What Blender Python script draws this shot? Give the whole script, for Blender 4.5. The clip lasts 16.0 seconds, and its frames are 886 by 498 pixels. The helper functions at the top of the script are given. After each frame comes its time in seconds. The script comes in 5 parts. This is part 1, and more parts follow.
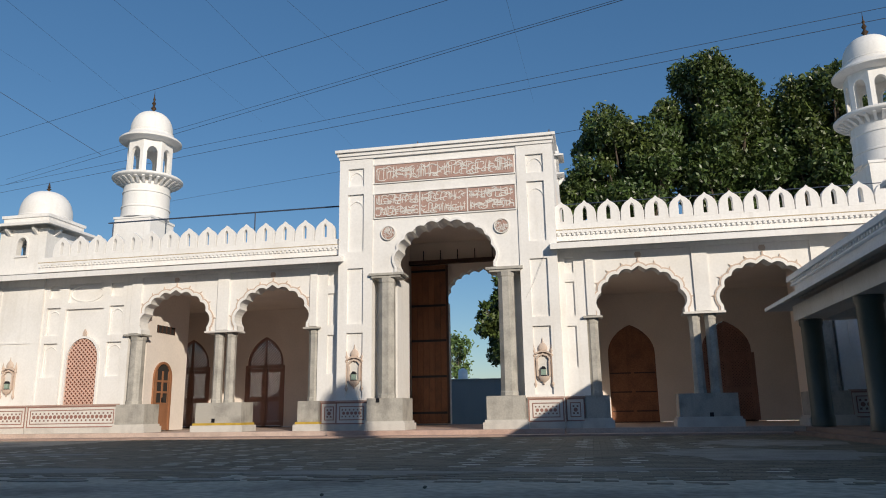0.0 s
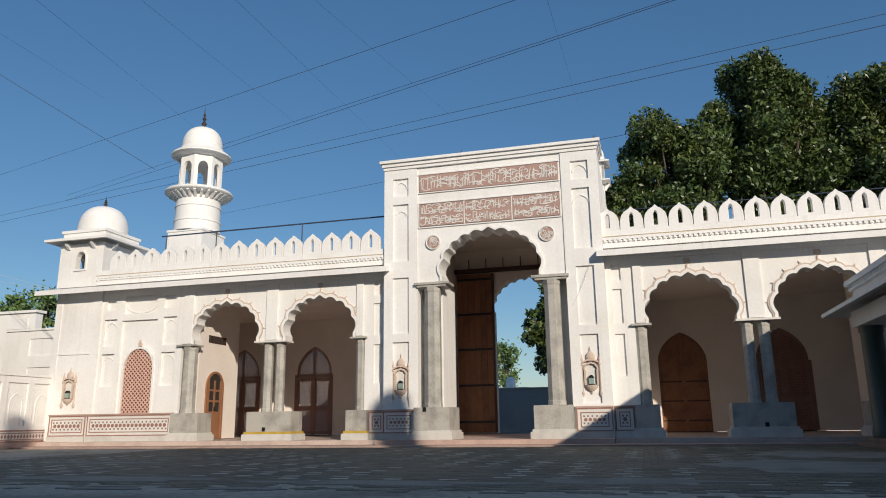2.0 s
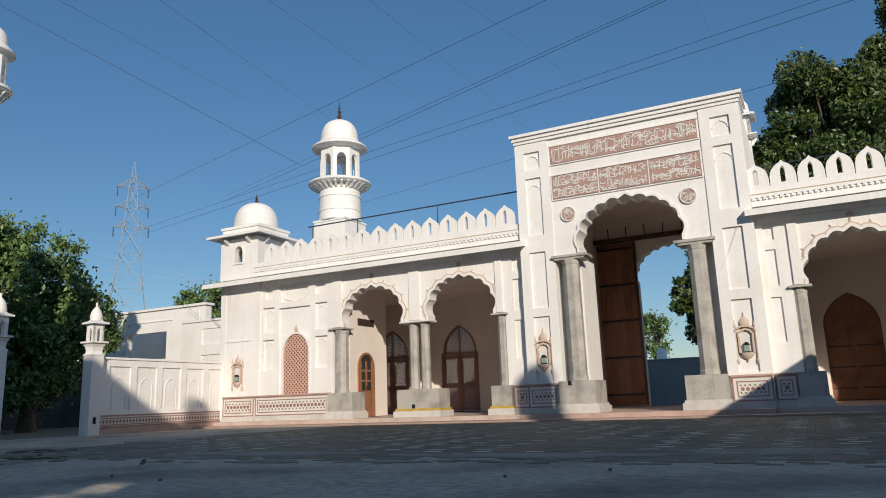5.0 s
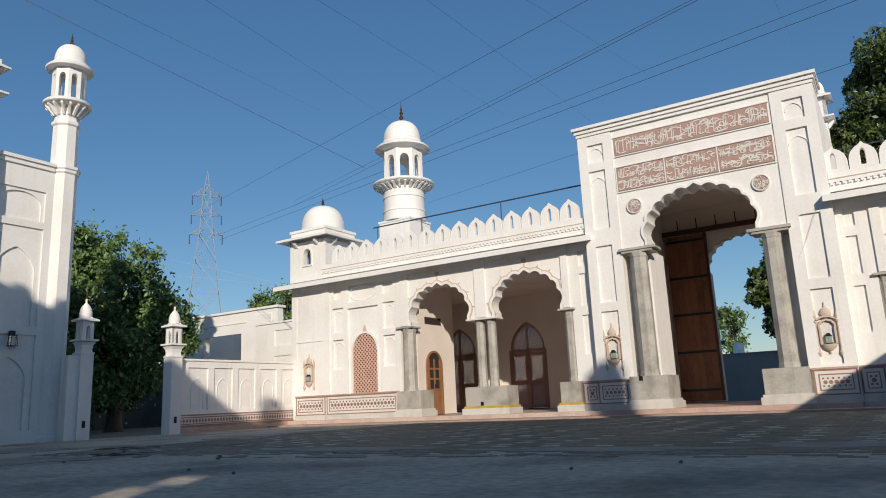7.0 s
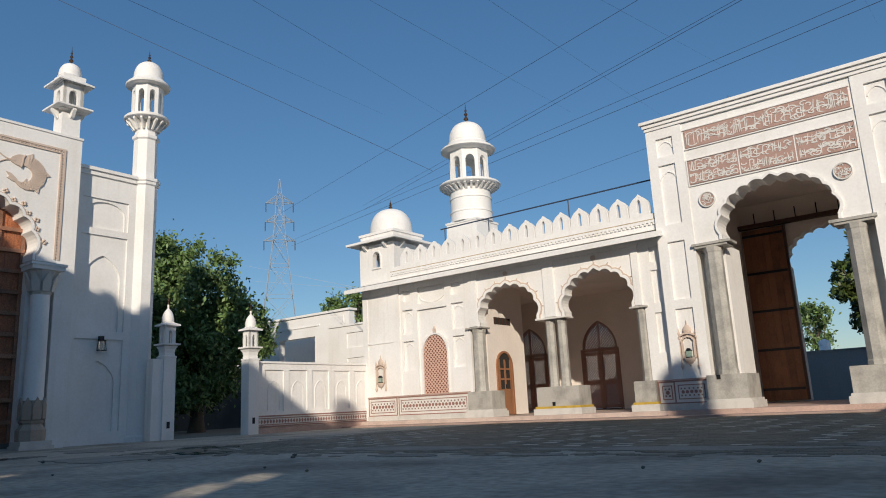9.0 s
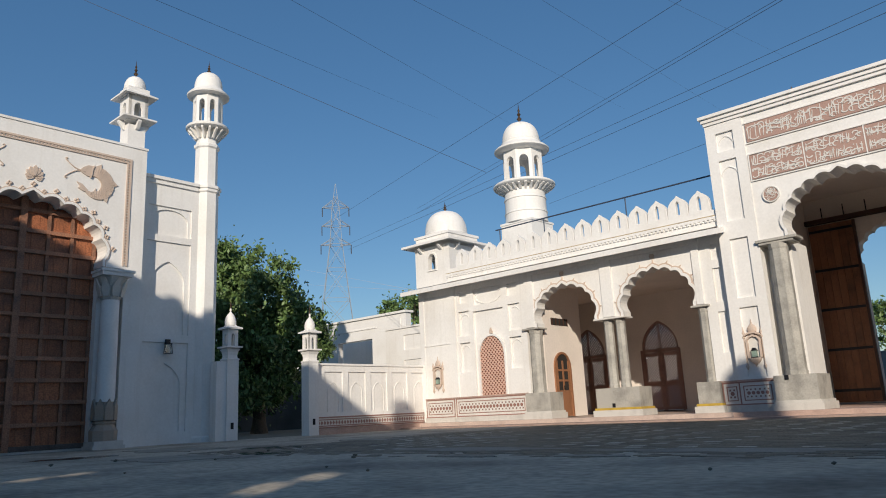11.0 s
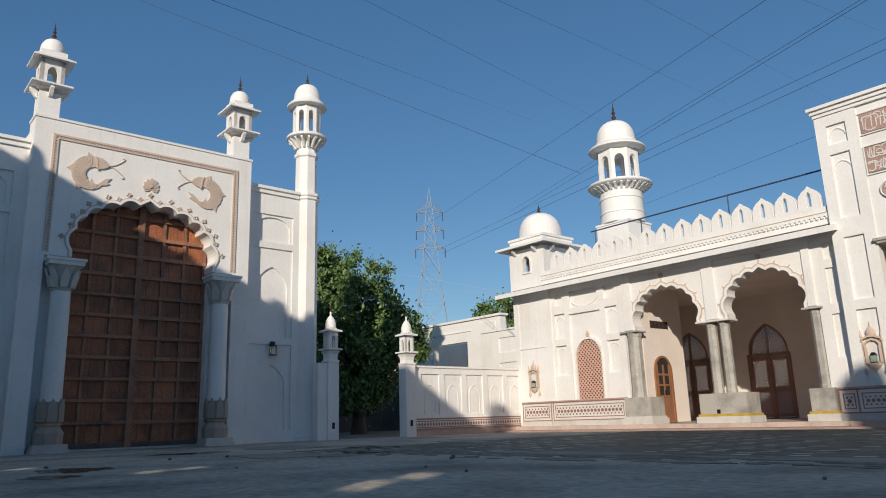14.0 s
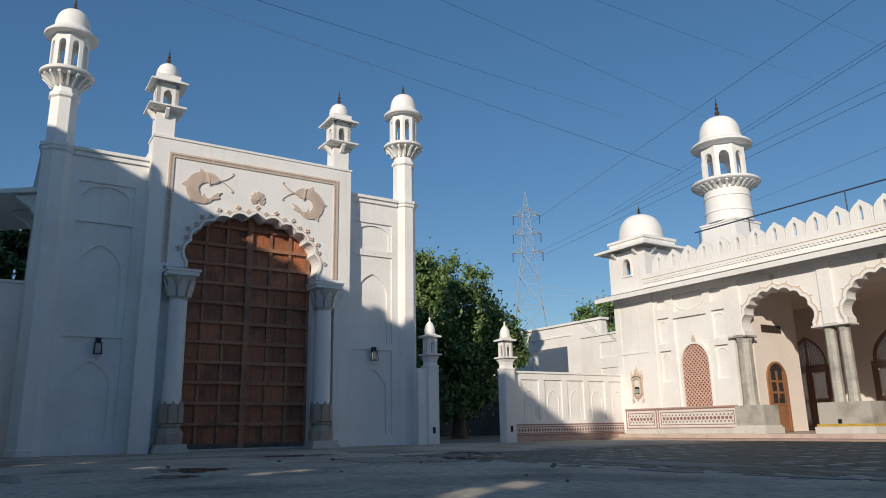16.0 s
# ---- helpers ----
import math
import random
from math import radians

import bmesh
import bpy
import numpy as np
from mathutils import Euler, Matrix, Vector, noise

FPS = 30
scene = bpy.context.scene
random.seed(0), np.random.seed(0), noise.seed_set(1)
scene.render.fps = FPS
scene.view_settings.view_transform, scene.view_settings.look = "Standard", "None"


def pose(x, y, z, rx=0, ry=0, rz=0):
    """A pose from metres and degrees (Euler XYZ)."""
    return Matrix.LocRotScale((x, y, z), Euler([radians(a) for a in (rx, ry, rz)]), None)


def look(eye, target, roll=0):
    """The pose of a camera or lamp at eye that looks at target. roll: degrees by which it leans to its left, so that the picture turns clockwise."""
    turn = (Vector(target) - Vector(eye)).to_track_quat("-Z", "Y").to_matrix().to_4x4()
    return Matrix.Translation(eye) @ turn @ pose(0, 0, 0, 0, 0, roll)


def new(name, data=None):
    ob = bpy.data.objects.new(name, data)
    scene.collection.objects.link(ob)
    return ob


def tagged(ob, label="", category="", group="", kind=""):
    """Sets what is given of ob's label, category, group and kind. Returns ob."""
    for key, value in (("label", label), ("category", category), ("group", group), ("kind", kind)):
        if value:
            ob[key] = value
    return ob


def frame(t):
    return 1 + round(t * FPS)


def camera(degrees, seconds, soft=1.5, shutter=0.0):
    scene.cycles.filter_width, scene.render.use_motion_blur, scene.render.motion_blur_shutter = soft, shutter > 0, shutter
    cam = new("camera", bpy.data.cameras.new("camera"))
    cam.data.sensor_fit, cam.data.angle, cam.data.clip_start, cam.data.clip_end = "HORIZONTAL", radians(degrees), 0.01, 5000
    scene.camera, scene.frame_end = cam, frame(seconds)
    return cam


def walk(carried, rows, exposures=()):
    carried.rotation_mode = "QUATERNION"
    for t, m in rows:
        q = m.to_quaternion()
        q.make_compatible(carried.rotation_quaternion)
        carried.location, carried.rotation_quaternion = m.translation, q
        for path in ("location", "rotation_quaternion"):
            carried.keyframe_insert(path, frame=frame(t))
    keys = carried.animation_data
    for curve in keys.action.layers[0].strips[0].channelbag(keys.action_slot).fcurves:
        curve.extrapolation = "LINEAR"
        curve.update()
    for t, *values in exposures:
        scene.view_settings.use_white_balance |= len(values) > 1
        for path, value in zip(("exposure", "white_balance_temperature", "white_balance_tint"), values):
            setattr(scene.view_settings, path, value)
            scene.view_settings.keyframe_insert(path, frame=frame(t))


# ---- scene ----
cam = camera(63.3, 16.0, soft=1.0)
PATH = [
    (0, (4.159, -21.205, 0.673), (3.775, -19.293, 1.115), -0.9),
    (0.5, (4.17, -21.215, 0.679), (3.782, -19.31, 1.151), -0.9),
    (1, (4.178, -21.221, 0.683), (3.787, -19.323, 1.176), -0.9),
    (1.5, (4.189, -21.217, 0.688), (3.764, -19.322, 1.163), -0.6),
    (2, (4.209, -21.2, 0.691), (3.701, -19.323, 1.157), -0.8),
    (2.5, (4.224, -21.195, 0.695), (3.634, -19.34, 1.157), -1.3),
    (3, (4.249, -21.16, 0.69), (3.567, -19.334, 1.137), -1.3),
    (3.5, (4.273, -21.143, 0.682), (3.539, -19.335, 1.122), -1.6),
    (4, (4.294, -21.131, 0.679), (3.513, -19.339, 1.1), -1.8),
    (6.5, (4.364, -21.065, 0.601), (3.366, -19.384, 1.023), -2.5),
    (7, (4.369, -21.051, 0.594), (3.333, -19.392, 1.013), -2.6),
    (7.5, (4.375, -21.044, 0.589), (3.291, -19.416, 1.009), -2.7),
    (8, (4.38, -21.036, 0.578), (3.253, -19.44, 1.001), -2.5),
    (8.5, (4.396, -21.02, 0.569), (3.245, -19.442, 0.995), -2.8),
    (9, (4.405, -21.024, 0.566), (3.214, -19.476, 0.997), -2.8),
    (11.5, (4.376, -21.022, 0.545), (3.048, -19.596, 0.993), -2.8),
    (12, (4.39, -21.028, 0.547), (3.037, -19.626, 1.001), -2.8),
    (12.5, (4.393, -21.033, 0.547), (3.014, -19.658, 1.005), -2.6),
    (13, (4.412, -21.076, 0.536), (3.001, -19.734, 0.995), -2.3),
    (13.5, (4.419, -21.085, 0.527), (2.975, -19.778, 0.985), -2.0),
    (14, (4.409, -21.078, 0.532), (2.926, -19.818, 0.994), -1.8),
    (14.5, (4.408, -21.102, 0.548), (2.894, -19.881, 1.013), -1.8),
    (15, (4.393, -21.104, 0.564), (2.843, -19.929, 1.03), -1.8),
    (15.5, (4.404, -21.108, 0.572), (2.806, -20.002, 1.045), -1.4),
    (16, (4.446, -21.088, 0.57), (2.807, -20.048, 1.049), -1.0),
]
walk(cam, [(t, look(eye, target, roll)) for t, eye, target, roll in PATH], [(0.0, 0.0, 7350, 10), (16.0, 0.0, 7350, 10)])

# ---- daylight ----
SUN_FROM = Vector((0.75, -1.0, 0.446)).normalized()
world = bpy.data.worlds.new("sky")
scene.world = world
world.use_nodes = True
wn = world.node_tree
sky = wn.nodes.new("ShaderNodeTexSky")
sky.sky_type = "NISHITA"
sky.sun_disc = False
sky.sun_elevation = math.asin(SUN_FROM.z)
sky.sun_rotation = math.atan2(SUN_FROM.x, SUN_FROM.y)
sky.air_density, sky.dust_density, sky.ozone_density = 1.0, 0.3, 3.4
deep = wn.nodes.new("ShaderNodeHueSaturation")
deep.inputs["Hue"].default_value = 0.5
deep.inputs["Saturation"].default_value = 1.16
wn.links.new(sky.outputs[0], deep.inputs["Color"])
haze = wn.nodes.new("ShaderNodeMix")
haze.data_type = "RGBA"
haze.inputs["Factor"].default_value = 0.32
haze.inputs["B"].default_value = (0.45, 1.60, 3.95, 1)
wn.links.new(deep.outputs[0], haze.inputs["A"])
wn.links.new(haze.outputs["Result"], wn.nodes["Background"].inputs[0])
wn.nodes["Background"].inputs[1].default_value = 0.112
sun = new("sun", bpy.data.lights.new("sun", "SUN"))
sun.data.energy, sun.data.angle, sun.data.color = 3.72, radians(0.5), (1.0, 0.95, 0.895)
sun.rotation_euler = SUN_FROM.to_track_quat("Z", "Y").to_euler()
sun.location = (30, -40, 30)
scene.view_settings.exposure = 0.0


# ---- materials ----
def mat(name, color, rough=0.7, metal=0.0, blotch=(1.2, 0.12), grain=(40.0, 0.06), bump=0.15, tint=None, per_object=0.0,
        streak=0.0, per_island=0.0, sheen=None, streak_scale=(3.0, 3.0, 0.18)):
    """A worn surface: blotches at a large scale, grain and relief at a small one, streaks that run down, pieces that differ."""
    m = bpy.data.materials.new(name)
    m.use_nodes = True
    nt = m.node_tree
    N, L = nt.nodes, nt.links
    bsdf = N["Principled BSDF"]
    bsdf.inputs["Roughness"].default_value = rough
    bsdf.inputs["Metallic"].default_value = metal
    if sheen is not None:
        bsdf.inputs["Specular IOR Level"].default_value = sheen
    co = N.new("ShaderNodeTexCoord")
    big = N.new("ShaderNodeTexNoise")
    big.inputs["Scale"].default_value, big.inputs["Detail"].default_value = blotch[0], 5
    fine = N.new("ShaderNodeTexNoise")
    fine.inputs["Scale"].default_value, fine.inputs["Detail"].default_value = grain[0], 4
    where = co.outputs["Object"]
    if per_object:
        spread = N.new("ShaderNodeVectorMath")
        spread.operation = "MULTIPLY_ADD"
        spread.inputs[1].default_value = (31.0, 17.0, 43.0)
        L.new(N.new("ShaderNodeObjectInfo").outputs["Random"], spread.inputs[0])
        L.new(where, spread.inputs[2])
        where = spread.outputs[0]
    L.new(where, big.inputs["Vector"])
    L.new(where, fine.inputs["Vector"])
    dark = tint or tuple(c * 0.55 for c in color)
    ramp = N.new("ShaderNodeMapRange")
    ramp.inputs["From Min"].default_value, ramp.inputs["From Max"].default_value = 0.45, 0.75
    ramp.inputs["To Max"].default_value = min(1.0, blotch[1] * 3)
    L.new(big.outputs["Fac"], ramp.inputs["Value"])
    mix = N.new("ShaderNodeMix")
    mix.data_type = "RGBA"
    mix.inputs["A"].default_value, mix.inputs["B"].default_value = (*color, 1), (*dark, 1)
    L.new(ramp.outputs[0], mix.inputs["Factor"])
    last = mix.outputs["Result"]
    if streak:
        mp = N.new("ShaderNodeMapping")
        mp.inputs["Scale"].default_value = streak_scale
        L.new(where, mp.inputs["Vector"])
        st = N.new("ShaderNodeTexNoise")
        st.inputs["Scale"].default_value, st.inputs["Detail"].default_value = 1.6, 6
        L.new(mp.outputs[0], st.inputs["Vector"])
        sr = N.new("ShaderNodeMapRange")
        sr.inputs["From Min"].default_value, sr.inputs["From Max"].default_value, sr.inputs["To Max"].default_value = (0.48, 0.70, streak) if streak > 0.95 else (0.55, 0.8, streak)
        L.new(st.outputs["Fac"], sr.inputs["Value"])
        mx = N.new("ShaderNodeMix")
        mx.data_type = "RGBA"
        mx.inputs["B"].default_value = (*dark, 1)
        L.new(last, mx.inputs["A"])
        L.new(sr.outputs[0], mx.inputs["Factor"])
        last = mx.outputs["Result"]
    val = N.new("ShaderNodeMapRange")
    val.inputs["From Min"].default_value, val.inputs["From Max"].default_value = 0.25, 0.75
    val.inputs["To Min"].default_value, val.inputs["To Max"].default_value = 1 - grain[1] * 2, 1 + grain[1]
    L.new(fine.outputs["Fac"], val.inputs["Value"])
    hsv = N.new("ShaderNodeHueSaturation")
    L.new(last, hsv.inputs["Color"])
    fac = val.outputs[0]
    if per_object or per_island:
        src = N.new("ShaderNodeObjectInfo").outputs["Random"] if per_object else N.new("ShaderNodeNewGeometry").outputs["Random Per Island"]
        amount = per_object or per_island
        pr = N.new("ShaderNodeMapRange")
        pr.inputs["To Min"].default_value, pr.inputs["To Max"].default_value = 1 - amount, 1 + amount
        L.new(src, pr.inputs["Value"])
        mul = N.new("ShaderNodeMath")
        mul.operation = "MULTIPLY"
        L.new(fac, mul.inputs[0])
        L.new(pr.outputs[0], mul.inputs[1])
        fac = mul.outputs[0]
    L.new(fac, hsv.inputs["Value"])
    L.new(hsv.outputs[0], bsdf.inputs["Base Color"])
    if bump:
        bp = N.new("ShaderNodeBump")
        bp.inputs["Strength"].default_value, bp.inputs["Distance"].default_value = bump, 0.02
        L.new(fine.outputs["Fac"], bp.inputs["Height"])
        L.new(bp.outputs[0], bsdf.inputs["Normal"])
    return m


WHITE = mat("white_plaster", (0.83, 0.81, 0.775), 0.75, blotch=(0.8, 0.10), grain=(14, 0.03), bump=0.05, tint=(0.58, 0.53, 0.46), streak=0.34)
CREAM = mat("cream_plaster", (0.86, 0.775, 0.70), 0.8, blotch=(0.7, 0.08), grain=(16, 0.03), bump=0.1)
TAN = mat("tan_stucco", (0.62, 0.49, 0.40), 0.8, blotch=(3, 0.1), grain=(50, 0.06))
GREY_STONE = mat("grey_stone", (0.46, 0.435, 0.385), 0.6, blotch=(2.6, 0.25), grain=(24, 0.09), tint=(0.2, 0.19, 0.17), streak=0.5)
GREEN_STONE = mat("dark_green_stone", (0.085, 0.10, 0.082), 0.4, blotch=(2, 0.15), grain=(60, 0.2), bump=0.05)
TAN_STONE = mat("tan_sandstone", (0.42, 0.34, 0.27), 0.75, blotch=(2, 0.2), grain=(40, 0.1), streak=0.3)
FLOOR_STONE = mat("pale_red_floor", (0.60, 0.47, 0.40), 0.6, blotch=(1.5, 0.2), grain=(30, 0.1))
FOOTING = mat("pale_footing", (0.62, 0.59, 0.54), 0.7, blotch=(2, 0.2), grain=(40, 0.06), streak=0.3)
MAROON = mat("maroon_marble", (0.36, 0.19, 0.155), 0.45, blotch=(2.5, 0.15), grain=(60, 0.1), bump=0.05)
SIGN_RED = mat("carved_red_stone", (0.45, 0.285, 0.235), 0.8, blotch=(4, 0.12), grain=(60, 0.12))
INLAY = mat("dark_inlay_stone", (0.25, 0.14, 0.12), 0.45, blotch=(2.5, 0.15), grain=(60, 0.1), bump=0.03)
TILE_WHITE = mat("white_marble", (0.72, 0.69, 0.64), 0.45, blotch=(3, 0.08), grain=(40, 0.04), bump=0.03)
LATTICE_RED = mat("terracotta_lattice", (0.68, 0.43, 0.34), 0.7, blotch=(3, 0.1), grain=(50, 0.08))
WOOD = mat("brown_wood", (0.30, 0.125, 0.06), 0.55, blotch=(2.0, 0.2), grain=(30, 0.2), bump=0.25, streak=0.55, tint=(0.09, 0.045, 0.03), per_object=0.16)
WOOD_PANEL = mat("weathered_panel_wood", (0.43, 0.15, 0.068), 0.6, blotch=(1.2, 0.3), grain=(26, 0.25), bump=0.3, streak=0.7, tint=(0.085, 0.04, 0.028), per_object=0.22, streak_scale=(13.0, 13.0, 0.9))
WOOD_GREY = mat("greyed_wood", (0.16, 0.12, 0.10), 0.8, blotch=(3, 0.3), grain=(30, 0.2), streak=0.6, streak_scale=(10, 10, 1))
WOOD_WORN = mat("worn_batten_wood", (0.42, 0.19, 0.11), 0.65, blotch=(2.5, 0.25), grain=(30, 0.22), bump=0.3, streak=0.6, tint=(0.14, 0.085, 0.065), per_object=0.18, streak_scale=(6.0, 6.0, 1.2))
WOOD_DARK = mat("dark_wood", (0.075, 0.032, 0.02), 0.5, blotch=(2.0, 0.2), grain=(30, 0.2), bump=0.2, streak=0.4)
# Dark colour stands in for the unlit space behind the window lattice.
LATTICE_BACK = mat("dark_red_hole_backing", (0.27, 0.105, 0.07), 0.85, blotch=(3, 0.1), grain=(40, 0.1))
WOOD_LATTICE = mat("dark_lattice_wood", (0.35, 0.19, 0.145), 0.6, blotch=(2.0, 0.2), grain=(30, 0.2), bump=0.2, streak=0.3)
WOOD_LIGHT = mat("varnished_wood", (0.36, 0.165, 0.085), 0.4, blotch=(2.0, 0.15), grain=(30, 0.15), bump=0.1, streak=0.3)
METAL_DARK = mat("dark_metal", (0.03, 0.03, 0.035), 0.45, metal=0.6, grain=(60, 0.1), bump=0.05)
BRONZE = mat("dark_bronze", (0.16, 0.10, 0.06), 0.4, metal=0.7, grain=(60, 0.1), bump=0.05)
PIPE_BLUE = mat("blue_grey_pipe", (0.06, 0.08, 0.12), 0.5, metal=0.3, grain=(60, 0.1), bump=0.05)
YELLOW = mat("yellow_paint", (0.55, 0.36, 0.06), 0.6, blotch=(4, 0.2), grain=(40, 0.1))
DARK = mat("unlit_room", (0.03, 0.025, 0.022), 0.9, bump=0)
OCHRE = mat("ochre_rain_stain", (0.52, 0.42, 0.28), 0.85, blotch=(3, 0.2), grain=(30, 0.12))
STEP_STONE = mat("brown_step_stone", (0.24, 0.165, 0.135), 0.7, blotch=(2, 0.25), grain=(40, 0.15))
KERB = mat("red_kerb_stone", (0.50, 0.35, 0.29), 0.8, blotch=(2, 0.2), grain=(40, 0.12), per_object=0.15)
PAVER = mat("grey_paver", (0.235, 0.195, 0.14), 0.7, sheen=0.25, blotch=(1.0, 0.25), grain=(50, 0.2), bump=0.3, per_object=0.22, per_island=0.0)
PAVER_REST = mat("grey_paving", (0.235, 0.195, 0.14), 0.7, sheen=0.25, blotch=(1.0, 0.25), grain=(50, 0.2), bump=0.3, per_island=0.22)
PAVER_PALE = mat("pale_paver", (0.64, 0.59, 0.48), 0.7, blotch=(1.5, 0.2), grain=(50, 0.15), bump=0.3, per_island=0.3)
CONCRETE = mat("worn_concrete", (0.52, 0.45, 0.355), 0.8, sheen=0.2, blotch=(0.55, 0.30), grain=(9.0, 0.2), bump=0.35, tint=(0.12, 0.105, 0.09))
CEMENT = mat("pale_cement", (0.34, 0.305, 0.25), 0.85, blotch=(1.5, 0.3), grain=(30, 0.15), bump=0.3)
DAMP = mat("damp_concrete", (0.06, 0.056, 0.052), 0.16, blotch=(1.5, 0.3), grain=(20, 0.15), bump=0.04)
EARTH = mat("dusty_ground", (0.2, 0.17, 0.13), 0.95, blotch=(0.05, 0.25), grain=(4, 0.15), bump=0.3)
BLUE_WALL = mat("blue_grey_render", (0.30, 0.34, 0.36), 0.85, blotch=(0.5, 0.2), grain=(20, 0.08), bump=0.15, streak=0.3)
LANE_WALL = mat("dark_lane_render", (0.09, 0.095, 0.095), 0.9, blotch=(0.6, 0.25), grain=(20, 0.1), streak=0.4)
LEAF = mat("dark_green_leaves", (0.06, 0.10, 0.026), 0.42, blotch=(0.35, 0.3), grain=(3, 0.1), bump=0, tint=(0.085, 0.105, 0.022), per_island=0.45)
LEAF_MID = mat("mid_green_leaves", (0.125, 0.205, 0.06), 0.55, blotch=(0.35, 0.3), grain=(3, 0.1), bump=0, tint=(0.065, 0.11, 0.035), per_island=0.45)
BARK = mat("grey_bark", (0.12, 0.09, 0.065), 0.9, blotch=(3, 0.2), grain=(20, 0.2), bump=0.6)
# Blue-grey tint puts the pylon's distance haze into its colour.
STEEL = mat("haze_tinted_steel", (0.24, 0.29, 0.35), 0.6, metal=0.0, grain=(5, 0.05), bump=0)
CABLE = mat("black_cable", (0.045, 0.06, 0.09), 0.6, grain=(5, 0.05), bump=0)
TANK = mat("white_plastic", (0.75, 0.76, 0.78), 0.5, grain=(10, 0.03), bump=0)
glass = bpy.data.materials.new("lamp_glass")
glass.use_nodes = True
glass.node_tree.nodes["Principled BSDF"].inputs["Base Color"].default_value = (0.75, 0.8, 0.78, 1)
glass.node_tree.nodes["Principled BSDF"].inputs["Roughness"].default_value = 0.05
glass.node_tree.nodes["Principled BSDF"].inputs["Transmission Weight"].default_value = 0.85
GLASS = glass
LAMP_GREEN = mat("greenish_lamp_glass", (0.30, 0.40, 0.33), 0.12, blotch=(6, 0.2), grain=(30, 0.1), bump=0)


# ---- mesh helpers ----
def thing(name, label, category, at=(0, 0, 0), rz=0, group="", kind=""):
    ob = new(name)
    ob.empty_display_size = 0.3
    ob.matrix_basis = pose(*at, 0, 0, rz)
    return tagged(ob, label, category, group, kind)


def part(name, bm, material, parent, label="", bevel=0.0, at=None, smooth=False):
    if bevel:
        edges = [e for e in bm.edges if len(e.link_faces) == 2 and e.calc_face_angle(0) > 0.6]
        bmesh.ops.bevel(bm, geom=edges, offset=bevel, segments=1, affect="EDGES", clamp_overlap=True)
    bmesh.ops.recalc_face_normals(bm, faces=bm.faces)
    me = bpy.data.meshes.new(name)
    bm.to_mesh(me)
    bm.free()
    me.materials.append(material)
    if smooth:
        for p in me.polygons:
            p.use_smooth = True
        me.set_sharp_from_angle(angle=radians(38))
    ob = new(name, me)
    ob.parent = parent
    if at is not None:
        ob.matrix_basis = at
    if label:
        ob["label"] = label
    return ob


def share(ob, name, parent, at):
    """A further piece on the same mesh."""
    o = new(name, ob.data)
    o.parent = parent
    o.matrix_basis = at
    return o


def box(bm, x0, x1, y0, y1, z0, z1):
    v = [bm.verts.new((x, y, z)) for z in (z0, z1) for y in (y0, y1) for x in (x0, x1)]
    for f in ((0, 1, 3, 2), (4, 6, 7, 5), (0, 4, 5, 1), (2, 3, 7, 6), (0, 2, 6, 4), (1, 5, 7, 3)):
        bm.faces.new([v[i] for i in f])
    return bm


def boxes(*rows):
    bm = bmesh.new()
    for r in rows:
        box(bm, *r)
    return bm


def prism(bm, pts, y0, y1):
    """An outline in x and z, drawn out from y0 to y1."""
    a = [bm.verts.new((x, y0, z)) for x, z in pts]
    b = [bm.verts.new((x, y1, z)) for x, z in pts]
    bm.faces.new(a)
    bm.faces.new(b[::-1])
    for i in range(len(pts)):
        j = (i + 1) % len(pts)
        bm.faces.new((a[i], b[i], b[j], a[j]))
    return bm


def profile_along_x(bm, pts, x0, x1):
    """An outline in y and z, drawn out along x."""
    a = [bm.verts.new((x0, y, z)) for y, z in pts]
    b = [bm.verts.new((x1, y, z)) for y, z in pts]
    bm.faces.new(a)
    bm.faces.new(b[::-1])
    for i in range(len(pts)):
        j = (i + 1) % len(pts)
        bm.faces.new((a[i], b[i], b[j], a[j]))
    return bm


def lathe(bm, prof, seg=24, c=(0, 0), turn=0.0, squash=1.0):
    """A profile of (radius, height) turned about an upright axis."""
    rings = []
    for r, z in prof:
        if r < 1e-4:
            rings.append([bm.verts.new((c[0], c[1], z))])
        else:
            rings.append([bm.verts.new((c[0] + r * math.cos(turn + 2 * math.pi * i / seg), c[1] + squash * r * math.sin(turn + 2 * math.pi * i / seg), z)) for i in range(seg)])
    for a, b in zip(rings, rings[1:]):
        for i in range(seg):
            j = (i + 1) % seg
            if len(a) == 1 and len(b) == 1:
                continue
            if len(a) == 1:
                bm.faces.new((a[0], b[i], b[j]))
            elif len(b) == 1:
                bm.faces.new((a[i], a[j], b[0]))
            else:
                bm.faces.new((a[i], a[j], b[j], b[i]))
    for ring, flip in ((rings[0], True), (rings[-1], False)):
        if len(ring) > 1:
            bm.faces.new(ring[::-1] if flip else ring)
    return bm


def rod(bm, p, q, r, seg=6):
    p, q = Vector(p), Vector(q)
    d = (q - p).normalized()
    a = d.orthogonal().normalized()
    b = d.cross(a)
    rows = [[bm.verts.new(o + r * (math.cos(2 * math.pi * i / seg) * a + math.sin(2 * math.pi * i / seg) * b)) for i in range(seg)] for o in (p, q)]
    for i in range(seg):
        j = (i + 1) % seg
        bm.faces.new((rows[0][i], rows[0][j], rows[1][j], rows[1][i]))
    bm.faces.new(rows[0][::-1])
    bm.faces.new(rows[1])
    return bm


def base_curve(w, zs, za, n, power=0.85):
    pts = []
    for i in range(n + 1):
        a = math.pi * (1 - i / n)
        pts.append((w * math.cos(a), zs + (za - zs) * math.sin(a) ** power))
    return pts


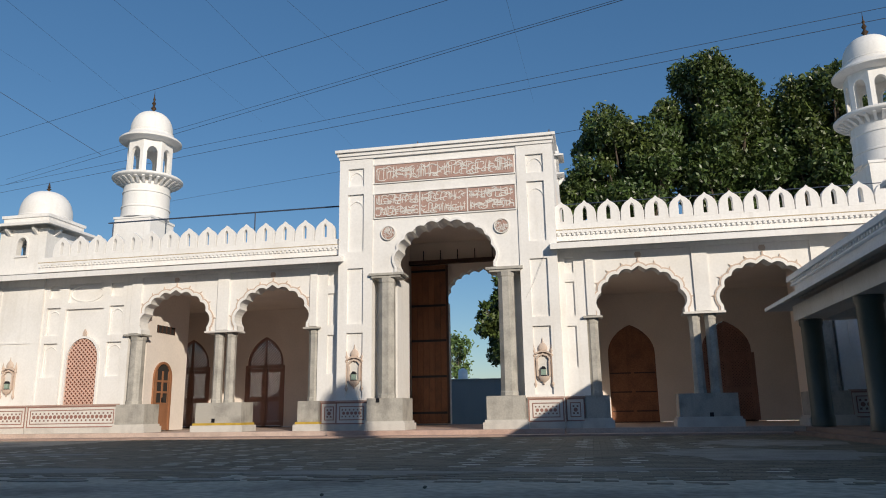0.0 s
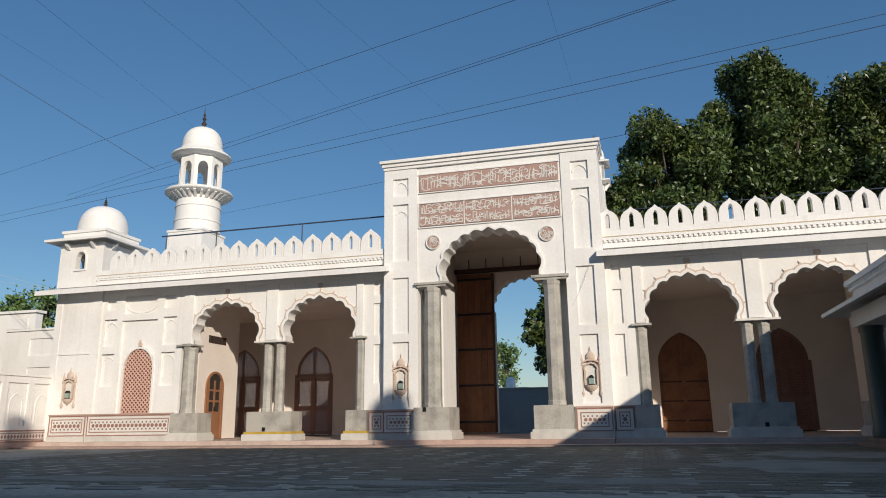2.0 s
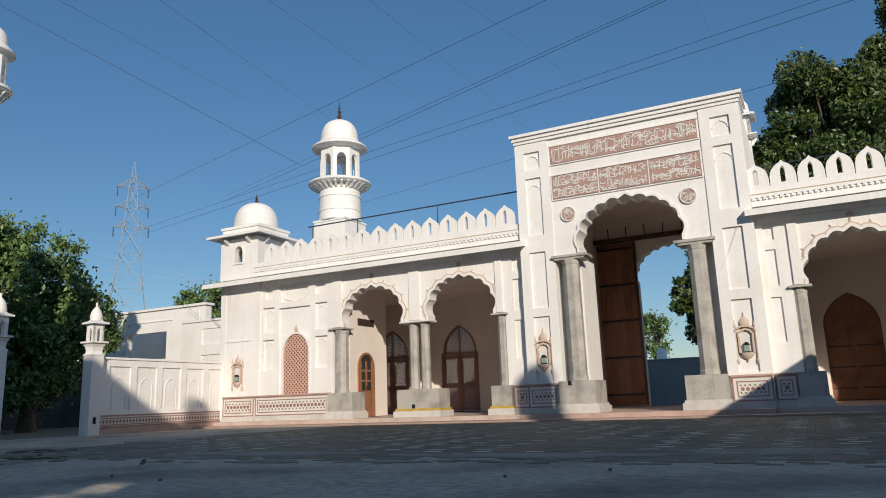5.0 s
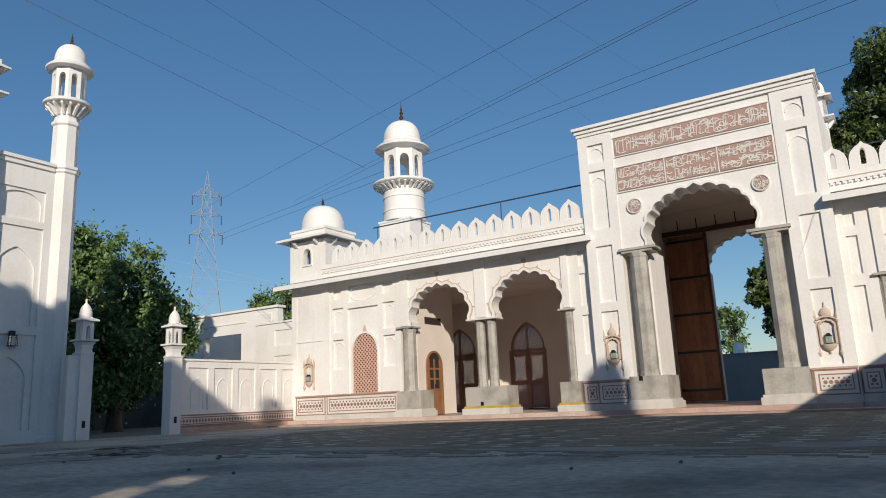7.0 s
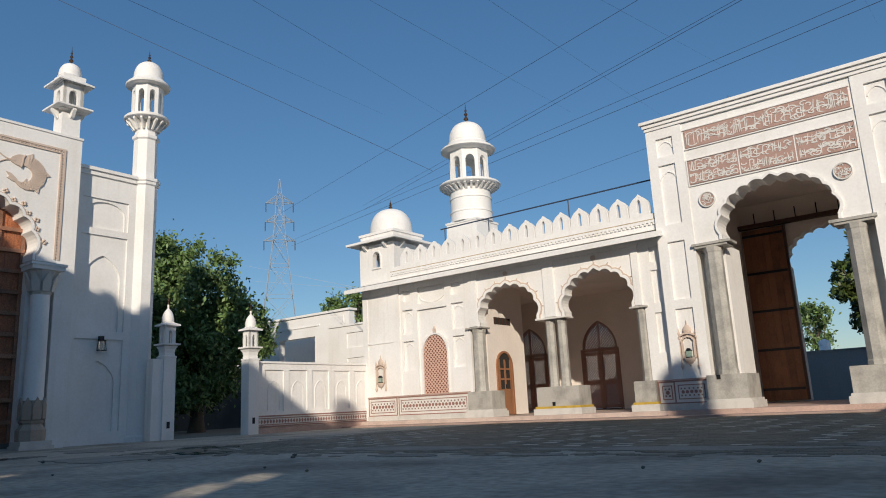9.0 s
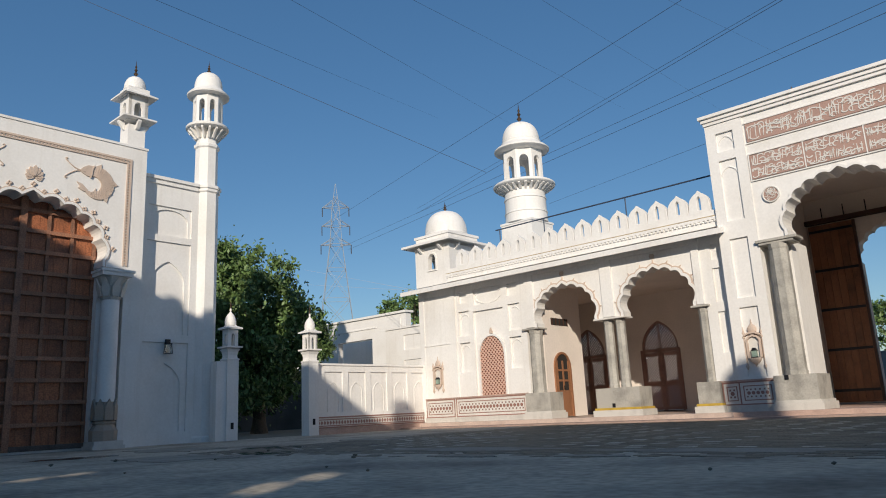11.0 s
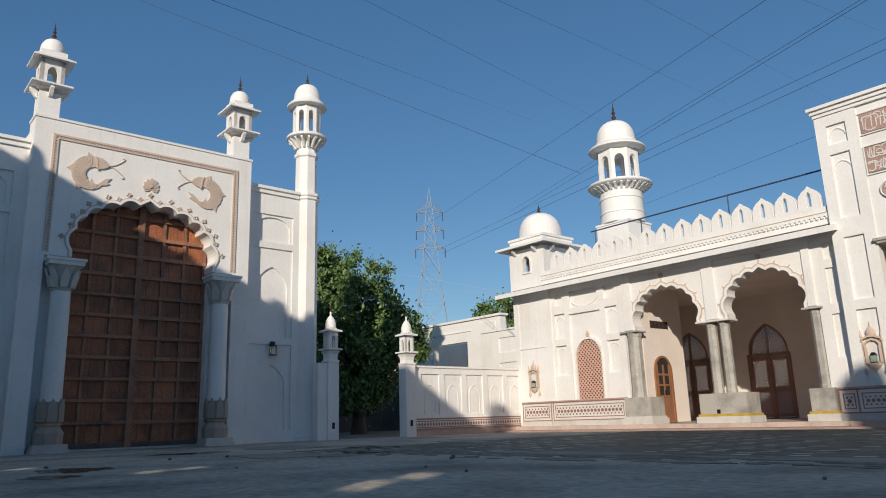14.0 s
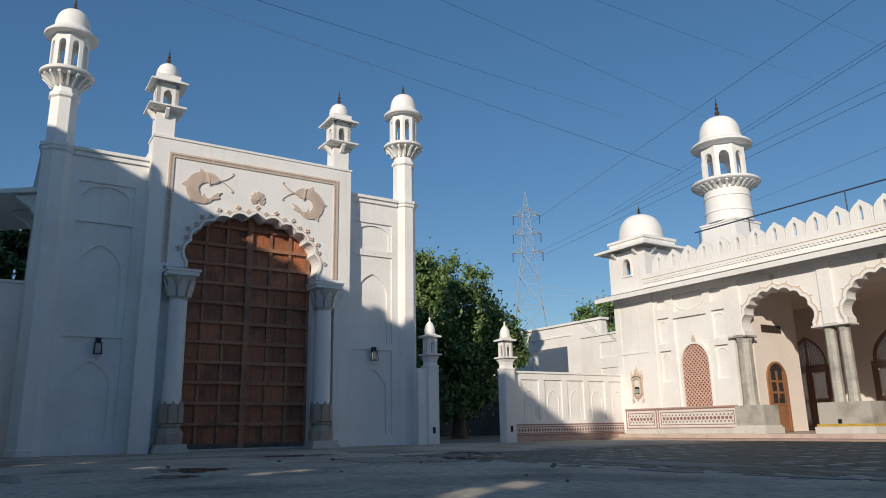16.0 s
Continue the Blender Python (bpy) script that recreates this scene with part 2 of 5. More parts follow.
def foil_arch(w, zs, za, lobes=9, steps=6, depth=0.24):
    """The outline of a many-lobed arch from its left springing to its right one, with a pointed middle lobe."""
    stilt = 0.10 * (za - zs)
    tip = 0.07 * (za - zs)
    base = base_curve(w, zs + stilt, za - tip - 0.02, lobes, 0.72)
    out = [(-w, zs)]
    for k in range(lobes):
        (x0, z0), (x1, z1) = base[k], base[k + 1]
        cx, cz, dx, dz = (x0 + x1) / 2, (z0 + z1) / 2, x1 - x0, z1 - z0
        nx, nz = -dz, dx
        for s in range(steps + (k == lobes - 1)):
            u = s / steps
            bulge = depth * 4 * u * (1 - u)
            if k == lobes // 2:
                bulge = depth * (1 - abs(2 * u - 1)) * 0.85 + depth * 0.45 * math.sin(math.pi * u) ** 2
            out.append((x0 + dx * u + nx * bulge, z0 + dz * u + nz * bulge))
    out.append((w, zs))
    return out


def pointed_arch(w, zs, za, n=8):
    pts = []
    for i in range(n + 1):
        u = 1 - math.cos(math.pi / 2 * i / n)
        pts.append((-w * (1 - u), zs + (za - zs) * (0.72 * math.sqrt(max(0.0, 1 - (1 - u) ** 2)) + 0.28 * u)))
    return pts + [(-x, z) for x, z in pts[-2::-1]]


def round_arch(w, zs, za, n=14):
    return [(-w * math.cos(math.pi * i / n), zs + (za - zs) * math.sin(math.pi * i / n)) for i in range(n + 1)]


def shifted(pts, dx):
    return [(x + dx, z) for x, z in pts]


def grown(pts, d):
    """The outline moved outwards by d along its own normals."""
    out = []
    for i, (x, z) in enumerate(pts):
        (xa, za), (xb, zb) = pts[max(0, i - 1)], pts[min(len(pts) - 1, i + 1)]
        tx, tz = xb - xa, zb - za
        n = math.hypot(tx, tz) or 1
        out.append((x - tz / n * d, z + tx / n * d))
    return out


def band(bm, inner, outer, y0, y1):
    """A moulding between two outlines of equal length."""
    a = [[bm.verts.new((x, y, z)) for x, z in line] for line in (inner, outer) for y in (y0, y1)]
    for i in range(len(inner) - 1):
        for p, q in ((0, 2), (2, 3), (3, 1), (1, 0)):
            bm.faces.new((a[p][i], a[p][i + 1], a[q][i + 1], a[q][i]))
    for i in (0, len(inner) - 1):
        bm.faces.new((a[0][i], a[2][i], a[3][i], a[1][i]))
    return bm


def recessed_wall(bm, x0, x1, z0, z1, y, back, recs, depth=0.05):
    """A wall face at y with sunk rectangular panels, and its thickness to back."""
    recs = [(max(a, x0), min(b, x1), max(c, z0), min(d, z1)) for a, b, c, d in recs]
    xs = sorted({x0, x1, *[v for r in recs for v in r[:2]]})
    zs = sorted({z0, z1, *[v for r in recs for v in r[2:]]})

    def sunk(i, j):
        if not (0 <= i < len(xs) - 1 and 0 <= j < len(zs) - 1):
            return None
        cx, cz = (xs[i] + xs[i + 1]) / 2, (zs[j] + zs[j + 1]) / 2
        return any(a < cx < b and c < cz < d for a, b, c, d in recs)

    def quad(*p):
        bm.faces.new([bm.verts.new(q) for q in p])
    for i in range(len(xs) - 1):
        for j in range(len(zs) - 1):
            s = sunk(i, j)
            yy = y + (depth if s else 0)
            a, b, c, d = xs[i], xs[i + 1], zs[j], zs[j + 1]
            quad((a, yy, c), (b, yy, c), (b, yy, d), (a, yy, d))
            if s:
                if not sunk(i - 1, j):
                    quad((a, y, c), (a, yy, c), (a, yy, d), (a, y, d))
                if not sunk(i + 1, j):
                    quad((b, y, c), (b, yy, c), (b, yy, d), (b, y, d))
                if not sunk(i, j - 1):
                    quad((a, y, c), (b, y, c), (b, yy, c), (a, yy, c))
                if not sunk(i, j + 1):
                    quad((a, y, d), (b, y, d), (b, yy, d), (a, yy, d))
    for p in (((x0, y, z0), (x0, back, z0), (x0, back, z1), (x0, y, z1)), ((x1, y, z0), (x1, back, z0), (x1, back, z1), (x1, y, z1)),
              ((x0, y, z1), (x1, y, z1), (x1, back, z1), (x0, back, z1)), ((x0, y, z0), (x1, y, z0), (x1, back, z0), (x0, back, z0)),
              ((x0, back, z0), (x1, back, z0), (x1, back, z1), (x0, back, z1))):
        quad(*p)
    bmesh.ops.remove_doubles(bm, verts=bm.verts, dist=1e-5)
    return bm


def mirrored(bm, s):
    if s < 0:
        for v in bm.verts:
            v.co.x = -v.co.x
        bmesh.ops.reverse_faces(bm, faces=bm.faces)
    return bm


# ---- ground ----
FLOOR = 0.20      # the arcade floor above the court
ground = part("ground", boxes((-900, 900, -900, 900, -0.5, -0.06)), EARTH, None)
tagged(ground, "dusty bare earth reaching to the horizon", "ground", kind="structure")
court = part("courtyard_floor", boxes((-16.9, 22, -30, -0.9, -0.3, -0.003)), CONCRETE, None)
tagged(court, "worn grey concrete bed of the paved courtyard", "floor", kind="structure")
lane = part("lane", boxes((-60, -16.9, -9.0, 40, -0.3, -0.02), (-16.9, 16.9, 8.0, 14.9, -0.3, -0.02)), EARTH, None)
tagged(lane, "dusty earth lane behind the boundary wall", "lane", kind="structure")


# ---- parts shared by the buildings ----
def column(parent, x, y, z0, z1, w, material=GREY_STONE, turn=math.pi / 8):
    r = w / 2 * 1.03
    c = part("column", lathe(bmesh.new(), [(r * 1.10, z0), (r * 1.10, z0 + 0.10), (r * 1.04, z0 + 0.13), (r, z1 - 0.16), (r * 1.07, z1 - 0.12), (r * 1.14, z1)], 8, (x, y), turn), material, parent, bevel=0.012)
    return c


def plinth(parent, x0, x1, y0, y1, z0, z1, stripe=False, material=GREY_STONE):
    p = part("plinth", boxes((x0, x1, y0, y1, z0 + 0.24, z1)), material, parent, bevel=0.012)
    part("footing", boxes((x0 - 0.10, x1 + 0.10, y0 - 0.10, y1 + 0.05, z0 - 0.02, z0 + 0.17), (x0 - 0.05, x1 + 0.05, y0 - 0.05, y1 + 0.02, z0 + 0.17, z0 + 0.238)), FOOTING, p, bevel=0.01)
    if stripe:
        part("painted_stripe", boxes((x0 - 0.054, x1 + 0.054, y0 - 0.054, y1 + 0.024, z0 + 0.175, z0 + 0.245)), YELLOW, p, "faded yellow stripe")
    return p


def dado_panel(parent, x0, x1, z0, z1, y, s=1):
    """A white marble panel edged in maroon, with a mosaic of maroon stars and diamonds."""
    d = part("dado_panel", mirrored(boxes((x0, x1, y, y + 0.06, z0, z1)), s), TILE_WHITE, parent, "white marble panel with a maroon star mosaic")
    for m, t in ((0.0, 0.035), (0.115, 0.025)):
        a, b, c, e = x0 + m, x1 - m, z0 + m, z1 - m
        part("border", mirrored(boxes((a, b, y - 0.012, y - 0.001, c, c + t), (a, b, y - 0.012, y - 0.001, e - t, e), (a, a + t, y - 0.012, y - 0.001, c + t, e - t), (b - t, b, y - 0.012, y - 0.001, c + t, e - t)), s), MAROON, d, "maroon border")
    part("ledge", mirrored(boxes((x0 - 0.02, x1 + 0.02, y - 0.03, y + 0.06, z1 + 0.001, z1 + 0.05)), s), KERB, d)
    part("skirting", mirrored(boxes((x0 - 0.02, x1 + 0.02, y - 0.04, y + 0.06, FLOOR - 0.02, z0 - 0.001)), s), FOOTING, d)
    m = 0.19
    a, b, c, e = x0 + m, x1 - m, z0 + m, z1 - m
    h = e - c
    n = max(1, round((b - a) / (0.52 * h)))
    step = (b - a) / n
    mid = (c + e) / 2
    octagon = [(0.40 * step * math.cos(k * math.pi / 4 + math.pi / 8), 0.40 * step * math.sin(k * math.pi / 4 + math.pi / 8)) for k in range(8)]
    first = None
    for i in range(n):
        at = pose(s * (a + (i + 0.5) * step), 0, mid)
        if first is None:
            first = part("octagon_tile", prism(bmesh.new(), octagon, y - 0.008, y - 0.001), MAROON, d, "inlaid maroon octagon", at=at)
        else:
            share(first, "octagon_tile", d, at)
    bm = bmesh.new()
    for i in range(n + 1):
        for cz in (c + 0.13 * h, e - 0.13 * h):
            cx = min(max(a + i * step, a + 0.02), b - 0.02)
            prism(bm, [(cx + (0.26 if k % 2 == 0 else 0.15) * step * math.cos(k * math.pi / 4 + math.pi / 4), cz + (0.26 if k % 2 == 0 else 0.15) * step * math.sin(k * math.pi / 4 + math.pi / 4)) for k in range(8)], y - 0.008, y - 0.001)
    tagged(part("star_mosaic", mirrored(bm, s), INLAY, d, "inlaid dark stars"), kind="stuff")
    return d


def arch_trim(parent, line, y, s, tan=True, wide=0.09):
    part("arch_moulding", mirrored(band(bmesh.new(), line, grown(line, wide), y - 0.05, y + 0.02), s), WHITE, parent)
    if tan:
        outer = grown(line, wide + 0.002)
        part("arch_outline", mirrored(band(bmesh.new(), outer, grown(line, wide + 0.045), y - 0.035, y + 0.01), s), TAN, parent, "thin tan stucco outline")
        bm = bmesh.new()
        n = len(line)
        far = grown(line, wide + 0.13)
        near = grown(line, wide + 0.03)
        for i in range(4, n - 3, 6):
            (x, z), (fx, fz) = near[i], far[i]
            tx, tz = -(fz - z), fx - x
            prism(bm, [(x - tx * 0.32, z - tz * 0.32), (x + tx * 0.32, z + tz * 0.32), (fx + tx * 0.35, fz + tz * 0.35)], y - 0.03, y + 0.005)
        tagged(part("leaf_trim", mirrored(bm, s), TAN, parent, "small tan leaf tips"), kind="stuff")


def merlon_mesh(w):
    """A rounded, pointed battlement with a narrow slot through it."""
    side = [(w, 0.19), (w - 0.008, 0.44), (w - 0.02, 0.50), (w - 0.028, 0.53), (w - 0.05, 0.60), (w - 0.075, 0.645), (w - 0.095, 0.66), (w - 0.14, 0.715), (w - 0.20, 0.76), (w - 0.27, 0.80)]
    outer = [(-x, q) for x, q in side] + [(0.0, 0.875)] + side[::-1]
    rise = [(0.058, 0.25), (0.058, 0.40), (0.058, 0.55), (0.056, 0.59), (0.05, 0.62), (0.043, 0.64), (0.034, 0.655), (0.026, 0.665), (0.017, 0.675), (0.008, 0.683)]
    slot = [(-x, q) for x, q in rise] + [(0.0, 0.69)] + rise[::-1]
    bm = bmesh.new()
    band(bm, slot, outer, -0.09, 0.09)
    prism(bm, [(-w, 0.165), (w, 0.165), (w, 0.19), (0.058, 0.25), (-0.058, 0.25), (-w, 0.19)], -0.09, 0.09)
    bmesh.ops.remove_doubles(bm, verts=bm.verts, dist=1e-5)
    return bm


def lattice(bm, line, x, y, z0, pitch, r, depth=0.03):
    """Crossed slats clipped to an arched opening; line is the outline above z0."""
    w = max(p[0] for p in line)
    top = max(p[1] for p in line)

    def inside(px, pz):
        if pz < z0 or abs(px) > w:
            return False
        best = z0
        for (xa, za), (xb, zb) in zip(line, line[1:]):
            if min(xa, xb) <= px <= max(xa, xb) and xa != xb:
                best = max(best, za + (zb - za) * (px - xa) / (xb - xa))
        return pz <= best
    n = int((2 * w + top - z0) / pitch) + 2
    for sgn in (1, -1):
        for k in range(-n, n):
            c = k * pitch
            start = None
            for i in range(161):
                pz = z0 + (top - z0) * i / 160
                px = sgn * (pz - z0 + c)
                ok = inside(px, pz)
                if ok and start is None:
                    start = (px, pz)
                if start and (not ok or i == 160):
                    if pz - start[1] > pitch * 0.5:
                        (ax, az), (bx, bz) = start, (px, pz)
                        d = r * 0.7071
                        yy = y - depth if sgn > 0 else y
                        v = [(ax - d, az + sgn * d), (ax + d, az - sgn * d), (bx + d, bz - sgn * d), (bx - d, bz + sgn * d)]
                        prism(bm, [(x + p, q) for p, q in v], yy, yy + depth)
                    start = None
    return bm


# ---- the main gatehouse ----
gate = thing("gatehouse", "white plastered monumental gatehouse with a lobed arch", "gatehouse")
GY = -0.30
g_arch = foil_arch(1.49, 4.88, 6.49, 11, depth=0.22)
for s in (-1, 1):
    panels = [(2.57, 3.09, 7.72, 8.31), (2.57, 3.09, 5.59, 7.45), (2.57, 3.09, 3.33, 5.06), (2.57, 3.09, 1.12, 3.06)]
    part("wall_pier", mirrored(recessed_wall(bmesh.new(), 2.28, 3.38, FLOOR, 8.62, GY, 0.9, panels, 0.07), s), WHITE, gate)
    part("inner_pier", mirrored(boxes((1.62, 2.279, 0.25, 1.75, FLOOR, 4.85)), s), WHITE, gate)
    part("passage_wall", mirrored(boxes((3.02, 3.379, 0.901, 7.49, FLOOR, 7.6)), s), CREAM, gate)
    for c, d, r in ((2.83, 8.16, 0.2), (2.83, 7.2, 0.22)):
        line = shifted(pointed_arch(r, d - 0.2, d + 0.02), c)
        part("panel_arch", mirrored(band(bmesh.new(), line, grown(line, 0.025), GY + 0.045, GY + 0.08), s), WHITE, gate)
    cap = part("capital", mirrored(boxes((1.26, 2.36, -0.42, 0.24, 4.77, 4.85), (1.36, 2.29, -0.38, 0.24, 4.70, 4.768)), s), GREY_STONE, gate, "grey stone slab capital", bevel=0.01)
    column(gate, s * 1.83, -0.16, 1.10, 4.70, 0.48)
    plinth(gate, *sorted((s * 1.22, s * 2.30)), -0.70, 0.50, FLOOR, 1.09)
wallbm = prism(bmesh.new(), [(-2.279, 4.86), *g_arch, (2.279, 4.86), (2.279, 8.62), (-2.279, 8.62)], GY + 0.04, 0.5)
part("arch_wall", wallbm, WHITE, gate)
part("arch_moulding", band(bmesh.new(), g_arch, grown(g_arch, 0.075), GY - 0.02, GY + 0.05), WHITE, gate)
part("upper_wall", boxes((-3.38, 3.38, 0.901, 7.4, 7.8, 8.6)), WHITE, gate)
part("cornice", boxes((-3.50, 3.50, GY - 0.16, 1.0, 8.83, 8.92), (-3.44, 3.44, GY - 0.09, 1.0, 8.72, 8.829), (-3.40, 3.40, GY - 0.04, 1.0, 8.621, 8.719)), WHITE, gate, bevel=0.008)
part("passage_ceiling", boxes((-3.38, 3.38, 0.901, 7.9, 7.601, 7.799)), CREAM, gate)
part("rear_wall", prism(bmesh.new(), [(-3.38, FLOOR), (-1.44, FLOOR), *foil_arch(1.44, 4.85, 6.47, 11, depth=0.24), (1.44, FLOOR), (3.38, FLOOR), (3.38, 7.6), (-3.38, 7.6)], 7.5, 8.0), CREAM, gate)
bm = bmesh.new()
for x0, x1, z0, z1 in ((-2.24, 2.24, 7.40, 7.43), (-2.24, 2.24, 6.60, 6.63), (-2.24, 2.24, 8.36, 8.40), (-2.24, 2.24, 7.74, 7.77)):
    box(bm, x0, x1, GY - 0.005, GY + 0.039, z0, z1)
for x in (-2.24, -0.765, 0.735, 2.21):
    box(bm, x, x + 0.03, GY - 0.004, GY + 0.039, 6.631, 7.399)
part("sign_frame", bm, WHITE, gate)


def stroke(bm, pts, wide, y0, y1):
    """A raised stroke of even width along a line, thinner at its ends."""
    n = len(pts)
    lo, hi = [], []
    for i, (x, z) in enumerate(pts):
        (xa, za), (xb, zb) = pts[max(0, i - 1)], pts[min(n - 1, i + 1)]
        l = math.hypot(xb - xa, zb - za) or 1
        w = wide * (0.5 if i in (0, n - 1) else 1.0) / 2
        lo.append((x - (zb - za) / l * w, z + (xb - xa) / l * w))
        hi.append((x + (zb - za) / l * w, z - (xb - xa) / l * w))
    prism(bm, lo + hi[::-1], y0, y1)


def inscription(parent, x0, x1, z0, z1, y, rows, seed):
    """A carved red slab with pale raised strokes: leaning stems, bowls, sweeps and dots."""
    rnd = random.Random(seed)
    slab = part("inscription_slab", boxes((x0, x1, y, y + 0.04, z0, z1)), SIGN_RED, parent, "carved reddish stone slab with pale raised strokes")
    bm = bmesh.new()
    h = (z1 - z0) / rows
    k = 0
    for r in range(rows):
        base = z0 + r * h + h * 0.17
        top = z0 + (r + 0.95) * h
        x = x0 + 0.06
        while x < x1 - 0.06:
            k += 1
            f = y - 0.010 - 0.0003 * (k % 17)
            kind = rnd.random()
            if kind < 0.42:
                t = rnd.uniform(0.55, 0.80) * h
                lean = rnd.uniform(-0.02, 0.05)
                stroke(bm, [(x, base - 0.01), (x + lean * 0.3, base + t * 0.5), (x + lean, min(top, base + t))], 0.027, f, y)
            if kind > 0.30:
                rr = rnd.uniform(0.045, 0.095) * (1.15 if rows == 1 else 0.95)
                cz = base + rnd.choice((0.05, 0.1, 0.3, 0.5, 0.62)) * h
                a0, a1 = rnd.choice(((math.pi, 2.1 * math.pi), (0.9 * math.pi, 1.9 * math.pi), (0.2 * math.pi, 1.5 * math.pi), (0.0, 1.1 * math.pi), (-0.4 * math.pi, 0.9 * math.pi)))
                sx = rnd.uniform(0.9, 1.6)
                pts = [(min(x1 - 0.04, max(x0 + 0.04, x + sx * rr * math.cos(a0 + (a1 - a0) * i / 7))), min(top, max(z0 + r * h + 0.025, cz + rr * 0.85 * math.sin(a0 + (a1 - a0) * i / 7)))) for i in range(8)]
                stroke(bm, pts, 0.029, f, y)
            if kind > 0.80:
                l = rnd.uniform(0.2, 0.42)
                zz = base + rnd.choice((0.22, 0.46, 0.6)) * h
                stroke(bm, [(min(x1 - 0.04, x + l * i / 5), min(top, zz + 0.08 * h * math.sin(i * 0.9 + k))) for i in range(6)], 0.028, f, y)
            if rnd.random() < 0.3:
                dz = base + rnd.uniform(0.3, 0.65) * h
                prism(bm, [(x + 0.02, dz), (x + 0.04, dz + 0.02), (x + 0.02, dz + 0.04), (x, dz + 0.02)], f, y)
            x += rnd.uniform(0.036, 0.062)
    tagged(part("carving", bm, TILE_WHITE, slab, "pale raised strokes"), kind="stuff")


inscription(gate, -2.2, 2.2, 7.79, 8.34, GY - 0.002, 1, 3)
for k, (a, b) in enumerate(((-2.2, -0.77), (-0.73, 0.73), (0.77, 2.2))):
    inscription(gate, a, b, 6.66, 7.37, GY - 0.002, 2, 11 + k)
for s in (-1, 1):
    med = part("medallion", lathe(bmesh.new(), [(0.235, 0), (0.235, 0.05), (0.215, 0.055), (0.20, 0.045), (0.195, 0.02), (0.0, 0.02)], 28), TILE_WHITE, gate, at=pose(s * 1.77, GY + 0.035, 6.12, 90, 0, 0))
    part("red_field", lathe(bmesh.new(), [(0.192, 0.021), (0.192, 0.03), (0.0, 0.03)], 28), SIGN_RED, med, "carved red stone field")
    rnd = random.Random(50 + s)
    bm = bmesh.new()
    for k in range(30):
        r, a, h = 0.165 * math.sqrt(rnd.random()), rnd.uniform(0, 6.28), rnd.uniform(0.025, 0.055)
        cx, cz, a0, span = r * math.cos(a), r * math.sin(a), rnd.uniform(0, 6.28), rnd.uniform(1.8, 4.2)
        pts = [(cx + h * math.cos(a0 + span * i / 6), cz + h * math.sin(a0 + span * i / 6)) for i in range(7)]
        pts = [(x * min(1, 0.185 / max(0.01, math.hypot(x, z))), z * min(1, 0.185 / max(0.01, math.hypot(x, z)))) for x, z in pts]
        stroke(bm, pts, 0.017, -0.043 - 0.0003 * k, -0.028)
    part("rosette", bm, TILE_WHITE, med, "pale interlaced carving", at=pose(0, 0, 0, -90, 0, 0))
for x, y in ((-0.92, 0.2), (3.3, 0.2)):
    bm = lathe(bmesh.new(), [(0.03, 8.92), (0.03, 8.98), (0.06, 9.02), (0.03, 9.06), (0.045, 9.1), (0.0, 9.28)], 8, (x, y))
    part("finial", bm, BRONZE, gate)

part("loose_wire", rod(rod(bmesh.new(), (2.42, GY - 0.012, 3.9), (2.72, GY - 0.012, 4.45), 0.005, 5), (2.72, GY - 0.012, 4.45), (3.02, GY - 0.012, 5.15), 0.005, 5), FOOTING, gate, "thin loose wire on the plaster")

# the open passage: lintel and wooden leaf
leaf = thing("wooden_gate", "tall brown plank gate leaf with dark iron straps", "gate", at=(-3.0, 7.38, 0), rz=0)
n = 6
for k in range(n):
    part("plank", boxes((0.05 + k * 1.46 / n + 0.004, 0.05 + (k + 1) * 1.46 / n - 0.004, 0.0, 0.05 + 0.006 * (k % 2), 0.24, 6.6)), WOOD, leaf, bevel=0.004)
for z in (0.60, 2.02, 3.45, 4.88, 6.33):
    part("strap", boxes((0.06, 1.50, -0.03, -0.002, z, z + 0.09)), METAL_DARK, leaf, "dark iron strap")
part("stile", boxes((1.515, 1.60, -0.05, 0.08, 0.24, 6.6)), WOOD_DARK, leaf)
lintel = thing("lintel", "dark wooden lintel with short iron spikes across the gate passage", "lintel")
part("beam", boxes((-3.01, 3.01, 7.2, 7.4, 6.64, 6.8)), WOOD_DARK, lintel, bevel=0.01)
for k in range(7):
    bm = rod(bmesh.new(), (-2.4 + k * 0.72, 7.3, 6.78), (-2.4 + k * 0.72, 7.3, 7.22), 0.022)
    part("spike", bm, METAL_DARK, lintel)
step = part("threshold", boxes((-3.38, 3.38, -0.98, 7.9, 0.0, FLOOR - 0.021)), KERB, None, bevel=0.01)
tagged(step, "worn red stone threshold step under the gate arch", "step", kind="structure")


# ---- wings with arcades ----
C1, C2, HW = 5.68, 9.08, 1.17
SPR, APX = 3.32, 4.73


